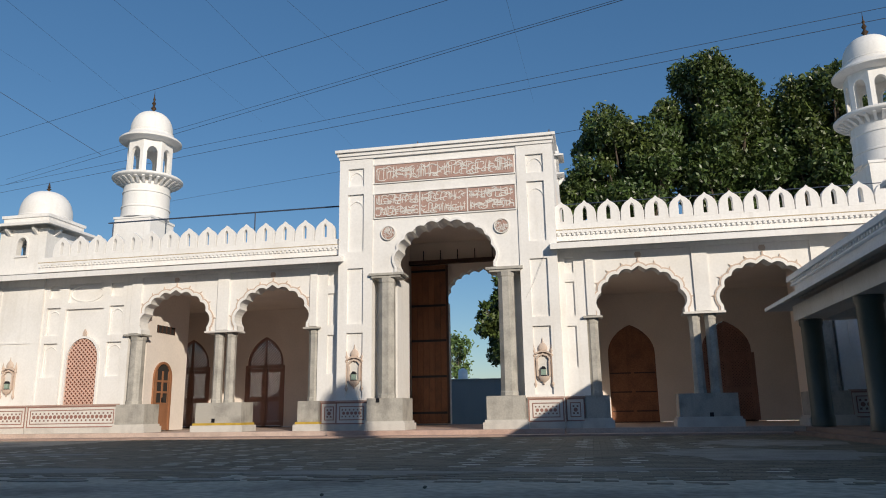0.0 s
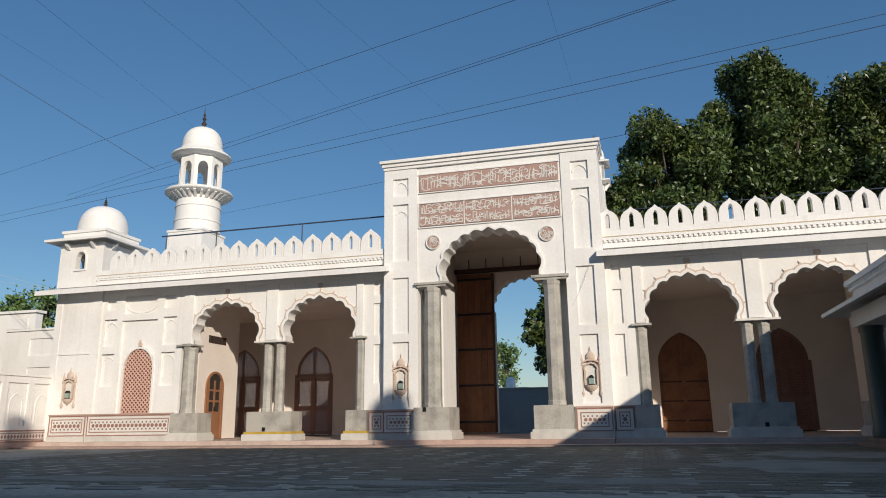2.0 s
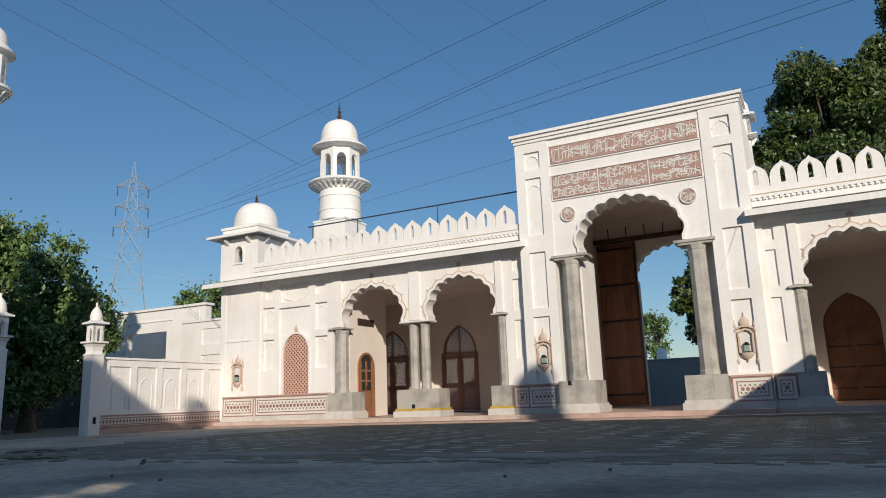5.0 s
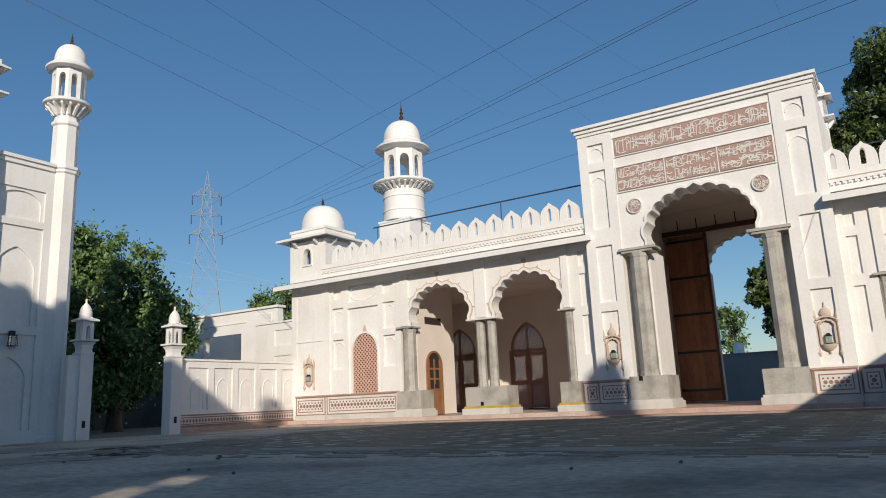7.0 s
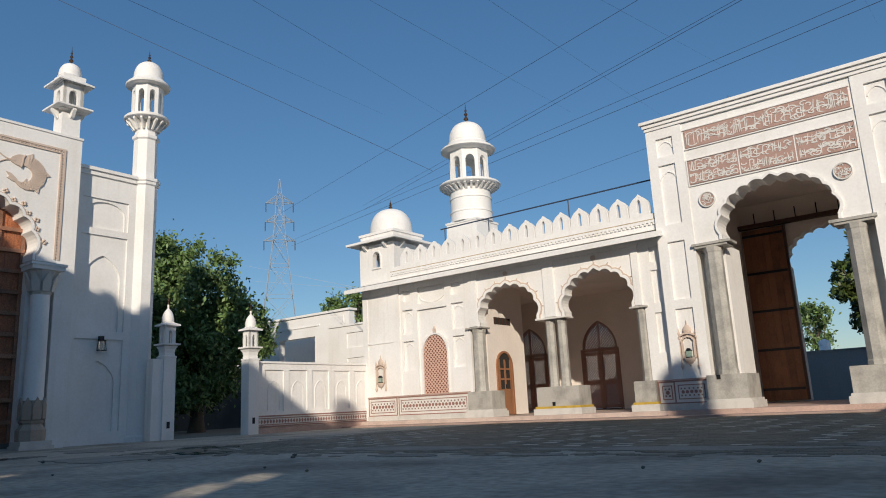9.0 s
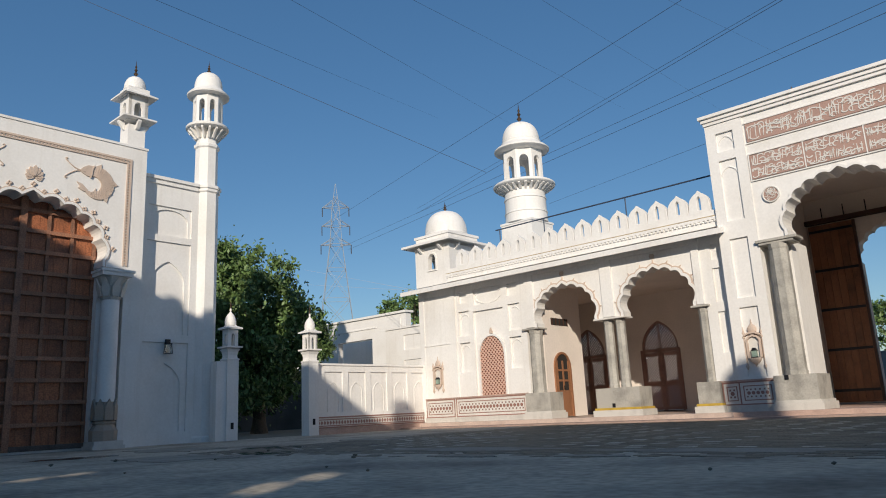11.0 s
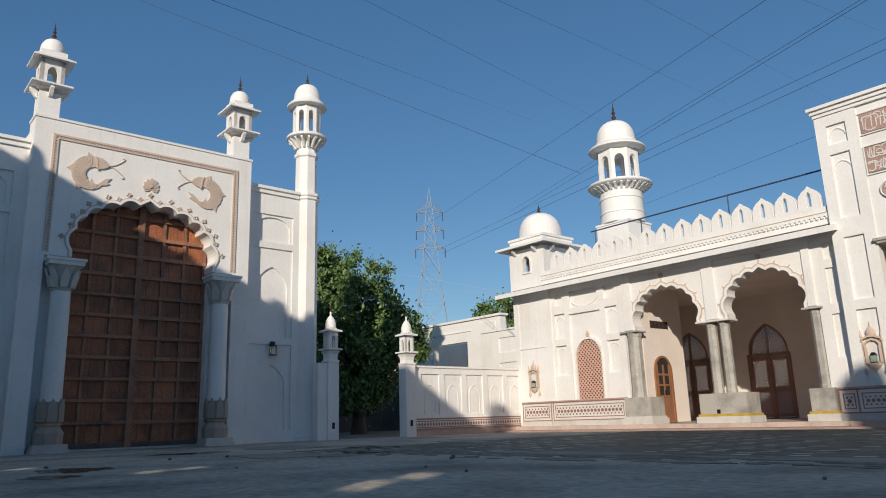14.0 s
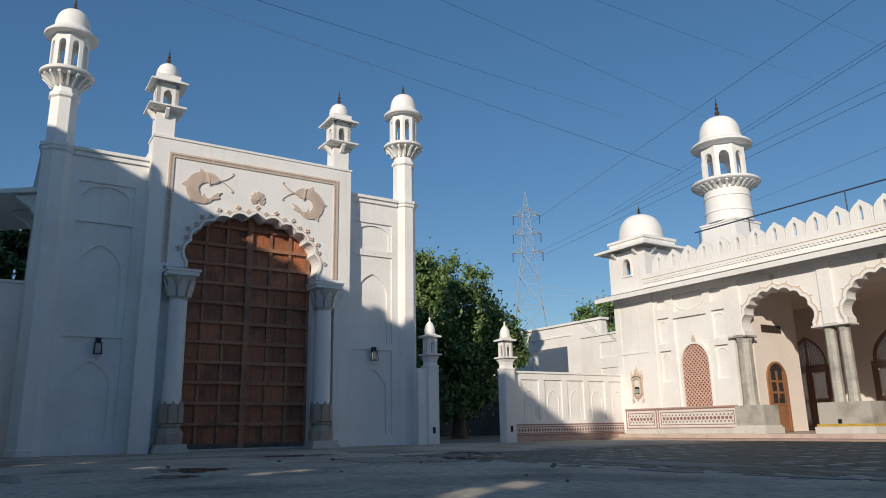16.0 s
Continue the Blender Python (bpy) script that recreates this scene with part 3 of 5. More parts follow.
def arcade_wing(s):
    side = "left" if s < 0 else "right"
    w = thing("arcade_wing", "white arcaded wing with lobed arches and a battlement parapet", "arcade", group="wings of the gatehouse")
    M = lambda bm: mirrored(bm, s)
    thin = [(3.56, 3.82, 4.62, 5.08), (3.56, 3.82, 3.36, 4.36), (3.56, 3.82, 1.87, 3.06)]
    part("wall_strip", M(recessed_wall(bmesh.new(), 3.381, 4.12, FLOOR, 5.42, 0, 0.5, thin, 0.06)), WHITE, w)
    for a, b, c in ((4.12, 7.37, C1), (7.37, 10.72, C2)):
        line = shifted(foil_arch(HW, SPR, APX, 9, depth=0.24), c)
        part("arch_wall", M(prism(bmesh.new(), [(a, SPR), *line, (b, SPR), (b, 5.42), (a, 5.42)], 0, 0.45)), WHITE, w)
        arch_trim(w, line, 0, s)
        part("arch_crest", M(boxes((c - 0.07, c + 0.07, -0.03, -0.002, 4.98, 5.14), (c - 0.09, c + 0.09, -0.025, -0.002, 5.03, 5.1), (c - 0.012, c + 0.012, -0.02, -0.002, 4.84, 4.978))), TAN, w, "tan crest ornament", bevel=0.01)
    for a, b in ((7.16, 7.58), (10.32, 10.70), (4.16, 4.40)):
        part("pilaster", M(boxes((a, b, -0.06, -0.002, SPR + 0.02, 5.2))), WHITE, w, bevel=0.01)
    part("frieze", M(boxes((4.13, 10.71, -0.05, -0.001, 5.2, 5.42))), WHITE, w)
    # bay with the latticed window
    recs = [(13.40, 13.93, 3.38, 4.33), (13.40, 13.93, 2.0, 3.12), (10.99, 11.53, 3.35, 4.32), (10.99, 11.53, 1.98, 3.11),
            (13.50, 13.88, 4.66, 5.09), (11.06, 11.53, 4.63, 5.09), (11.82, 13.14, 4.49, 5.12), (11.75, 13.2, 1.06, 4.26)]
    part("window_wall", M(recessed_wall(bmesh.new(), 10.721, 14.06, FLOOR, 5.42, 0, 0.6, recs, 0.09)), WHITE, w)
    part("end_wall", M(recessed_wall(bmesh.new(), 14.061, 16.0, FLOOR, 5.42, -0.06, 0.6, [(14.4, 15.75, 3.2, 5.1), (14.4, 15.75, 1.15, 3.14)], 0.03)), WHITE, w)
    part("side_wall", M(boxes((15.5, 15.999, 0.601, 8.0, FLOOR, 5.42))), WHITE, w)
    for cx, top, r in ((13.665, 4.2, 0.2), (13.665, 3.0, 0.2), (11.26, 4.2, 0.2), (11.26, 3.0, 0.2)):
        line = shifted(pointed_arch(r, top - 0.18, top), cx)
        line = [(line[0][0], top - 0.75)] + line + [(line[-1][0], top - 0.75)]
        part("panel_moulding", M(band(bmesh.new(), line, grown(line, 0.02), 0.065, 0.095)), WHITE, w)
    oval = [(12.48 + 0.6 * math.cos(a * math.pi / 16), 4.80 + 0.27 * math.sin(a * math.pi / 16)) for a in range(33)]
    part("oval_moulding", M(band(bmesh.new(), oval, grown(oval, -0.03), 0.06, 0.095)), WHITE, w)
    win = part("window", M(prism(bmesh.new(), [(12.38 - 0.58, 1.07), (12.38 + 0.58, 1.07), *[(12.38 - x, z) for x, z in round_arch(0.58, 2.55, 3.26)]], 0.075, 0.09)), LATTICE_BACK, w, "arched window behind terracotta lattice")
    line = round_arch(0.58, 2.55, 3.26)
    fl = shifted([(-0.58, 1.07), *line, (0.58, 1.07)], 12.38)
    part("window_frame", M(band(bmesh.new(), fl, grown(fl, 0.07), -0.03, 0.061)), WHITE, win)
    part("lattice", M(lattice(bmesh.new(), line, 12.38, 0.03, 1.07, 0.15, 0.021, 0.014)), LATTICE_RED, win)
    part("window_crest", M(prism(bmesh.new(), [(12.33, 3.34), (12.43, 3.34), (12.44, 3.42), (12.38, 3.56), (12.32, 3.42)], -0.02, 0.055)), TAN, win)
    # columns, capitals and plinths
    caps = ((4.02, 4.58), (6.80, 7.94), (10.16, 10.86))
    for a, b in caps:
        part("capital", M(boxes((a, b, -0.12, 0.46, SPR - 0.06, SPR - 0.001))), GREY_STONE if b - a < 1 else TILE_WHITE, w, bevel=0.008)
    for x, wd in ((4.27, 0.34), (7.10, 0.30), (7.53, 0.30), (10.46, 0.46)):
        column(w, s * x, 0.16, 1.05, SPR - 0.061, wd)
    for a, b in ((3.95, 4.62), (6.46, 8.0), (9.78, 10.80)):
        plinth(w, *sorted((s * a, s * b)), -0.25, 0.55, FLOOR, 1.06, stripe=(s < 0 and a < 9))
    # dado
    for a, b in ((10.82, 14.15), (14.22, 15.72)):
        dado_panel(w, a, b, 0.36, 1.04, -0.12, s)
    for a, b in ((2.36, 3.36), (3.40, 3.93)):
        dado_panel(w, a, b, 0.36, 1.0, GY - 0.07 if b < 3.39 else -0.1, s)
    # sloping eave, dentils, parapet
    eave = part("eave", M(profile_along_x(bmesh.new(), [(0.0, 5.36), (-0.61, 5.24), (-0.61, 5.40), (0.0, 5.56)], 3.2, 16.5)), WHITE, w)
    part("entablature", M(boxes((3.385, 14.3, -0.16, 0.3, 5.561, 5.72), (3.385, 14.3, -0.22, 0.3, 5.79, 5.90), (3.385, 14.3, -0.17, 0.3, 5.721, 5.789))), WHITE, w)
    part("ledge_stain", M(boxes((3.386, 14.29, -0.224, -0.2205, 5.868, 5.899))), OCHRE, w, "ochre rain stain along the ledge")
    bm = bmesh.new()
    for k in range(78):
        box(bm, 3.42 + k * 0.14, 3.42 + k * 0.14 + 0.07, -0.22, -0.171, 5.725, 5.788)
    tagged(part("dentil_course", M(bm), WHITE, w), kind="stuff")
    first = None
    k = 0
    pitch = 0.683
    x = 3.90 if s < 0 else 3.56
    while x < 14.1:
        at = pose(s * x, -0.08, 5.90)
        if first is None:
            first = part("merlon", merlon_mesh(pitch * 0.49), WHITE, w, at=at, bevel=0.012)
        else:
            share(first, "merlon", w, at)
        x += pitch
    part("parapet_base", M(boxes((3.386, 14.2, -0.18, 0.02, 5.901, 6.07))), WHITE, w)
    part("roof", M(boxes((3.381, 15.999, 0.46, 8.0, 5.45, 5.85))), WHITE, w)
    # inside of the arcade
    w_d, zs_d, za_d = (0.795, 2.8, 3.86) if s < 0 else (0.86, 2.75, 3.82)
    edges = (3.39, 7.37, 10.85, 15.4)
    for k, c in enumerate((C1, 9.13, 12.5) if s < 0 else (C1, C2, 12.45)):
        line = shifted(pointed_arch(w_d, zs_d, za_d), c)
        part("rear_wall", M(prism(bmesh.new(), [(edges[k], FLOOR), (c - w_d, FLOOR), *line, (c + w_d, FLOOR), (edges[k + 1], FLOOR), (edges[k + 1], 5.44), (edges[k], 5.44)], 7.0, 7.3)), CREAM, w)
    part("end_room", M(boxes((10.42, 14.5, 0.601, 3.1, FLOOR, 5.0))), CREAM, w)
    part("arcade_start", M(boxes((3.381, 3.9, 0.501, 6.999, FLOOR, 5.44))), CREAM, w)
    part("arcade_ceiling", M(boxes((3.901, 15.4, 0.601, 6.999, 5.001, 5.44))), CREAM, w)
    floor = part("arcade_floor", M(boxes((3.39, 16.2, -0.55, 7.6, 0.0, FLOOR - 0.021))), FLOOR_STONE, None)
    tagged(floor, "worn reddish stone arcade floor", "floor", kind="structure")
    return w


arcade_wing(-1)
arcade_wing(1)


def lattice_door(x, y, z0, w, zs, za, name="lattice_door", material=WOOD_LATTICE, backed=False):
    d = thing(name, "dark brown pointed-arch double door with lattice panels", "door", at=(x, y, z0))
    line = pointed_arch(w, zs - z0, za - z0)
    out = [(-w, 0), *line, (w, 0)]
    part("door_frame", band(bmesh.new(), out, grown(out, -0.09), -0.08, 0.0), material, d)
    mid = zs - z0 - 0.25
    part("fanlight_lattice", lattice(bmesh.new(), line, 0, -0.03, mid, 0.125, 0.030, 0.018), material, d, "fine diagonal lattice")
    # Added dark board: stops light from showing through the lattice.
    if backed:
        part("backing", prism(bmesh.new(), [(-w, 0), (w, 0), *[(-a, b) for a, b in line]], 0.02, 0.05), WOOD_DARK, d, "added dark board that keeps the lattice holes unlit")
    part("sill", boxes((-w, w, -0.1, 0.06, -0.041, 0.0)), WOOD_DARK, d)
    part("mullion", boxes((-0.05, 0.05, -0.075, -0.049, mid, za - z0 - 0.06)), material, d)
    for sx in (-1, 1):
        part("jamb", boxes(tuple(sorted((sx * (w - 0.06), sx * (w + 0.07)))) + (-0.14, -0.081, 0.0, mid + 0.02)), material, d)
        half = w / 2 - 0.03
        leaf_at = sx * (w / 2 - 0.0)
        dl = part("door_leaf", boxes(*[(leaf_at + a, leaf_at + b, -0.12, -0.084, 0.02, mid) for a, b in ((-half, -half + 0.11), (half - 0.11, half))]), material, d)
        for z, h in ((0.02, 0.14), (0.98, 0.20), (mid - 0.16, 0.16)):
            part("rail", boxes((leaf_at - half + 0.111, leaf_at + half - 0.111, -0.115, -0.085, z, z + h)), material, dl)
        for z, top in ((0.16, 0.98), (1.18, mid - 0.16)):
            panel = [(-half + 0.11, top), (half - 0.11, top)]
            part("lattice", lattice(bmesh.new(), panel, leaf_at, -0.095, z, 0.110, 0.024, 0.012), material, dl, "fine diagonal lattice")
    part("stile", boxes((-0.075, 0.075, -0.15, -0.121, 0.0, mid)), material, d)
    part("rail", boxes((-w - 0.07, w + 0.07, -0.145, -0.085, mid + 0.021, mid + 0.13)), material, d)
    return d


def plank_door(x, y, z0, w, zs, za):
    d = thing("plank_door", "plain brown pointed-arch plank door set in the back wall", "door", at=(x, y, z0))
    line = pointed_arch(w, zs - z0, za - z0)
    out = [(-w, 0), *line, (w, 0)]
    part("door_frame", band(bmesh.new(), out, grown(out, -0.05), -0.05, 0.0), WOOD, d)
    part("door_leaf", prism(bmesh.new(), [(-w, 0), (w, 0), *[(-a, b) for a, b in line]], -0.03, -0.002), WOOD, d)
    part("sill", boxes((-w, w, -0.1, 0.06, -0.041, 0.0)), WOOD_DARK, d)
    for z in (0.35, 1.05, 1.75):
        for a, b in ((-w + 0.05, -0.06), (0.06, w - 0.05)):
            part("strap", boxes((a, b, -0.05, -0.031, z, z + 0.05)), WOOD_DARK, d)
    return d


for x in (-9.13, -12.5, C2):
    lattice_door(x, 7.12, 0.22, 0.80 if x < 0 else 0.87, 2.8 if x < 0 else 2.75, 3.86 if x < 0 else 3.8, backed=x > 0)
plank_door(C1, 7.12, 0.22, 0.87, 2.75, 3.8)


# ---- minarets, kiosks and turrets ----
def finial(parent, z, h, r, c=(0, 0)):
    prof = [(r * 0.5, z), (r * 0.5, z + 0.04 * h), (r * 0.32, z + 0.08 * h), (r, z + 0.18 * h), (r * 0.3, z + 0.3 * h), (r * 0.75, z + 0.4 * h), (r * 0.25, z + 0.5 * h), (r * 0.5, z + 0.58 * h), (r * 0.2, z + 0.66 * h), (0.0, z + h)]
    return part("finial", lathe(bmesh.new(), prof, 10, c), BRONZE, parent, "dark bronze spire finial", smooth=True)


def dome_profile(r, z, h, n=10):
    prof = [(r * 1.04, z), (r * 1.06, z + 0.05 * h), (r * 1.0, z + 0.09 * h)]
    for i in range(n):
        a = i / n
        prof.append((r * (1.03 - 0.03 * (1 - a)) * math.cos(a * math.pi / 2) ** 0.75, z + 0.12 * h + 0.83 * h * math.sin(a * math.pi / 2)))
    return prof + [(r * 0.09, z + 0.96 * h), (0.0, z + h)]


def lantern_ring(parent, sides, R, z0, z1, open_w, spring, top, t=0.14, turn=0.0):
    """An open pavilion: one arched panel on each side."""
    half = R * math.tan(math.pi / sides)
    line = round_arch(open_w, spring, top, 8)
    first = None
    for k in range(sides):
        at = pose(0, 0, 0, 0, 0, math.degrees(turn) + 360 / sides * k)
        if first is None:
            bm = prism(bmesh.new(), [(-half, z0), (-open_w, z0), *line, (open_w, z0), (half, z0), (half - t * half / R * 0.0, z1), (-half, z1)], -R, -R + t)
            first = part("arched_panel", bm, WHITE, parent, at=at)
        else:
            share(first, "arched_panel", parent, at)


def bracket_ring(parent, n, r0, r1, z0, z1, w):
    bm = prism(bmesh.new(), [(0, 0), (0.25, 0.02), (0.6, 0.45), (1.0, 0.8), (1.0, 1.0), (0, 1.0)], -0.5, 0.5)
    for v in bm.verts:
        v.co = Vector((r0 + v.co.x * (r1 - r0), v.co.y * w, z0 + v.co.z * (z1 - z0)))
    first = None
    for k in range(n):
        at = pose(0, 0, 0, 0, 0, 360 / n * k)
        if first is None:
            first = part("bracket", bm, WHITE, parent, at=at)
        else:
            share(first, "bracket", parent, at)


def roof_minaret(x, y):
    m = thing("minaret", "round white minaret with a balcony, open lantern and dome", "minaret", at=(x, y, 0), group="roof minarets")
    part("base", boxes((-0.9, 0.9, -0.9, 0.9, 5.86, 9.3), (-0.94, 0.94, -0.94, 0.94, 9.3, 9.4)), WHITE, m, bevel=0.02)
    part("shaft", lathe(bmesh.new(), [(1.06, 9.4), (1.04, 9.55), (1.03, 9.84), (1.06, 9.86), (1.06, 9.92), (1.02, 9.94), (1.01, 10.54), (1.045, 10.56), (1.045, 10.62), (1.01, 10.64), (1.0, 11.2)], 40), WHITE, m, smooth=True)
    bracket_ring(m, 28, 0.97, 1.42, 10.93, 11.2, 0.11)
    part("balcony", lathe(bmesh.new(), [(0.95, 11.18), (1.44, 11.2), (1.5, 11.22), (1.54, 11.27), (1.54, 11.33), (1.5, 11.37), (1.3, 11.39), (0.8, 11.40)], 48), WHITE, m, smooth=True)
    lantern_ring(m, 8, 0.94, 11.40, 13.06, 0.225, 12.42, 12.72, 0.16, math.radians(-5))
    part("eave", lathe(bmesh.new(), [(0.5, 13.05), (0.95, 13.03), (1.15, 13.05), (1.3, 13.1), (1.375, 13.14), (1.38, 13.2), (1.28, 13.29), (1.1, 13.4), (0.99, 13.49), (0.97, 13.57), (0.4, 13.58)], 48), WHITE, m, smooth=True)
    part("dome", lathe(bmesh.new(), dome_profile(0.93, 13.55, 1.19), 44), WHITE, m, smooth=True)
    finial(m, 14.71, 1.15, 0.13)
    return m


roof_minaret(-15.45, 7.24)
roof_minaret(15.45, 7.24)

# the corner kiosk on the far end of the wing
kiosk = thing("roof_kiosk", "square white domed kiosk on the wing roof", "kiosk", at=(-15.27, 1.03, 0))
for k in range(4):
    line = round_arch(0.2, 6.66, 6.92, 8)
    hole = [(-0.2, 6.25), *line, (0.2, 6.25)]
    bm = bmesh.new()
    hw = 0.95 if k % 2 == 0 else 0.749
    prism(bm, [(-hw, 5.6), (-0.2, 5.6), *hole, (0.2, 5.6), (hw, 5.6), (hw, 7.22), (-hw, 7.22)], -0.95, -0.75)
    box(bm, -0.2, 0.2, -0.948, -0.76, 5.6, 6.24)
    box(bm, -0.26, 0.26, -1.0, -0.951, 6.2, 6.26)
    part("wall", bm, WHITE, kiosk, at=pose(0, 0, 0, 0, 0, 90 * k))
    f = grown(hole, 0.06)
    part("window_surround", band(bmesh.new(), hole, f, -0.985, -0.951), WHITE, kiosk, at=pose(0, 0, 0, 0, 0, 90 * k))
    for sx in (-0.55, 0.55):
        bm = profile_along_x(bmesh.new(), [(-0.95, 7.0), (-1.0, 7.02), (-1.15, 7.14), (-1.2, 7.22), (-0.95, 7.22)], sx - 0.05, sx + 0.05)
        part("bracket", bm, WHITE, kiosk, at=pose(0, 0, 0, 0, 0, 90 * k))


def square_eave(half, z, drop, thick, inner):
    bm = bmesh.new()
    rings = [[(inner, z), (half, z - drop), (half, z - drop + thick), (inner, z + thick * 1.6)]]
    verts = []
    for q in rings[0]:
        verts.append([bm.verts.new((sx * q[0], sy * q[0], q[1])) for sx, sy in ((-1, -1), (1, -1), (1, 1), (-1, 1))])
    for a, b in zip(verts, verts[1:] + verts[:1]):
        for i in range(4):
            j = (i + 1) % 4
            bm.faces.new((a[i], a[j], b[j], b[i]))
    return bm


part("eave", square_eave(1.36, 7.38, 0.10, 0.09, 0.9), WHITE, kiosk)
part("drum", boxes((-0.92, 0.92, -0.92, 0.92, 7.4, 7.66), (-0.97, 0.97, -0.97, 0.97, 7.66, 7.76)), WHITE, kiosk, bevel=0.015)
part("dome", lathe(bmesh.new(), dome_profile(0.89, 7.76, 1.17), 36), WHITE, kiosk, smooth=True)
finial(kiosk, 8.92, 0.42, 0.09)


# ---- the facing gatehouse with the great wooden door ----
side_gate = thing("door_gatehouse", "white gatehouse with a lobed arch, corner columns and fish reliefs", "gatehouse", at=(-16.5, -14.55, 0), rz=90)
S_ARCH = foil_arch(1.96, 5.12, 7.02, 11, depth=0.24)
part("arch_wall", prism(bmesh.new(), [(-2.3, 5.12), *S_ARCH, (2.3, 5.12), (3.14, 5.12), (3.14, 8.93), (-3.14, 8.93), (-3.14, 5.12)], 0, 0.75), WHITE, side_gate)
part("top_coping", boxes((-3.17, 3.17, -0.03, 0.75, 8.931, 9.0)), WHITE, side_gate, bevel=0.008)
for s in (-1, 1):
    part("wall_pier", mirrored(boxes((2.62, 3.139, 0.0, 0.9, 0.0, 5.119), (2.0, 2.619, 0.32, 0.9, 0.0, 5.119)), s), WHITE, side_gate)
part("arch_moulding", band(bmesh.new(), S_ARCH, grown(S_ARCH, 0.07), -0.05, 0.02), WHITE, side_gate)
part("arch_outline", band(bmesh.new(), grown(S_ARCH, 0.072), grown(S_ARCH, 0.10), -0.035, 0.01), TAN, side_gate, "thin tan stucco outline")
scroll_bm = bmesh.new()
for cx, cz, r in ((0.0, 0.035, 0.032), (-0.045, 0.075, 0.036), (0.04, 0.085, 0.04), (0.0, 0.13, 0.028)):
    lathe(scroll_bm, [(r, -0.001), (r, 0.03), (r * 0.6, 0.045), (0.0, 0.05)], 8, (cx, cz))
for v in scroll_bm.verts:
    v.co = Vector((v.co.x, -v.co.z, v.co.y))
scroll = None
near_arch, far_arch = grown(S_ARCH, 0.10), grown(S_ARCH, 0.2)
for i in range(4, len(S_ARCH) - 3, 3):
    (x, z), (fx, fz) = near_arch[i], far_arch[i]
    at = pose(x, 0, z, 0, math.degrees(math.atan2(fx - x, fz - z)), 0)
    if scroll is None:
        scroll = part("scroll", scroll_bm, TAN, side_gate, "small tan stucco scroll", at=at)
    else:
        share(scroll, "scroll", side_gate, at)
for a, t, mt, nm in ((2.68, 0.055, TAN, "outer_border"), (2.57, 0.04, TAN, "inner_border")):
    z = 8.53 - (2.68 - a)
    part(nm, boxes((-a, a, -0.035, -0.001, z - t, z), (-a, -a + t, -0.035, -0.001, 5.2, z - t - 0.001), (a - t, a, -0.035, -0.001, 5.2, z - t - 0.001)), mt, side_gate, "tan moulded border")
bm = bmesh.new()
for k in range(60):
    x = -2.6 + k * 5.2 / 59
    box(bm, x - 0.02, x + 0.02, -0.03, -0.001, 8.43, 8.468)
for sx in (-1, 1):
    for k in range(36):
        z = 5.25 + k * 0.088
        box(bm, sx * 2.60 - 0.018, sx * 2.60 + 0.018, -0.03, -0.001, z, z + 0.045)
tagged(part("rope_border", bm, TAN, side_gate, "tan rope-pattern border"), kind="stuff")


def corner_column(parent, u):
    c = part("column", lathe(bmesh.new(), [(0.27, 1.28), (0.26, 1.4), (0.245, 4.15)], 20, (u, 0.02)), WHITE, parent, "white round column", smooth=True)
    part("capital", lathe(bmesh.new(), [(0.25, 4.15), (0.28, 4.2), (0.27, 4.28), (0.33, 4.55), (0.42, 4.8), (0.44, 4.82)], 8, (u, 0.02), math.pi / 8), FOOTING, c, "carved flaring capital")
    part("abacus", boxes((u - 0.44, u + 0.44, -0.42, 0.31, 4.82, 4.93), (u - 0.48, u + 0.48, -0.46, 0.31, 4.93, 5.0)), WHITE, c, bevel=0.01)
    leaf_bm = prism(bmesh.new(), [(-0.09, 4.24), (0.09, 4.24), (0.12, 4.5), (0.06, 4.62), (0, 4.76), (-0.06, 4.62), (-0.12, 4.5)], -0.05, 0.0)
    for v in leaf_bm.verts:
        v.co.y -= 0.27 + (v.co.z - 4.24) * 0.26
    petal_bm = prism(bmesh.new(), [(-0.11, 0.78), (0.11, 0.78), (0.11, 1.15), (0, 1.36), (-0.11, 1.15)], -0.325, -0.27)
    petal = carved = None
    for k in range(8):
        at = pose(u, 0.02, 0, 0, 0, 45 * k)
        if petal is None:
            petal = part("petal", petal_bm, TAN_STONE, c, "stone lotus petal", at=at)
            carved = part("carved_leaf", leaf_bm, FOOTING, c, "carved stone leaf", at=at)
        else:
            share(petal, "petal", c, at)
            share(carved, "carved_leaf", c, at)
    part("base", lathe(bmesh.new(), [(0.36, 0.22), (0.37, 0.5), (0.30, 0.6), (0.27, 0.66), (0.31, 0.7), (0.31, 0.74), (0.27, 0.78), (0.33, 0.95), (0.28, 1.2), (0.26, 1.28)], 8, (u, 0.02), math.pi / 8), TAN_STONE, c)
    part("footing", boxes((u - 0.44, u + 0.44, -0.42, 0.31, 0.0, 0.1), (u - 0.40, u + 0.40, -0.38, 0.3, 0.1, 0.22)), FOOTING, c, bevel=0.02)


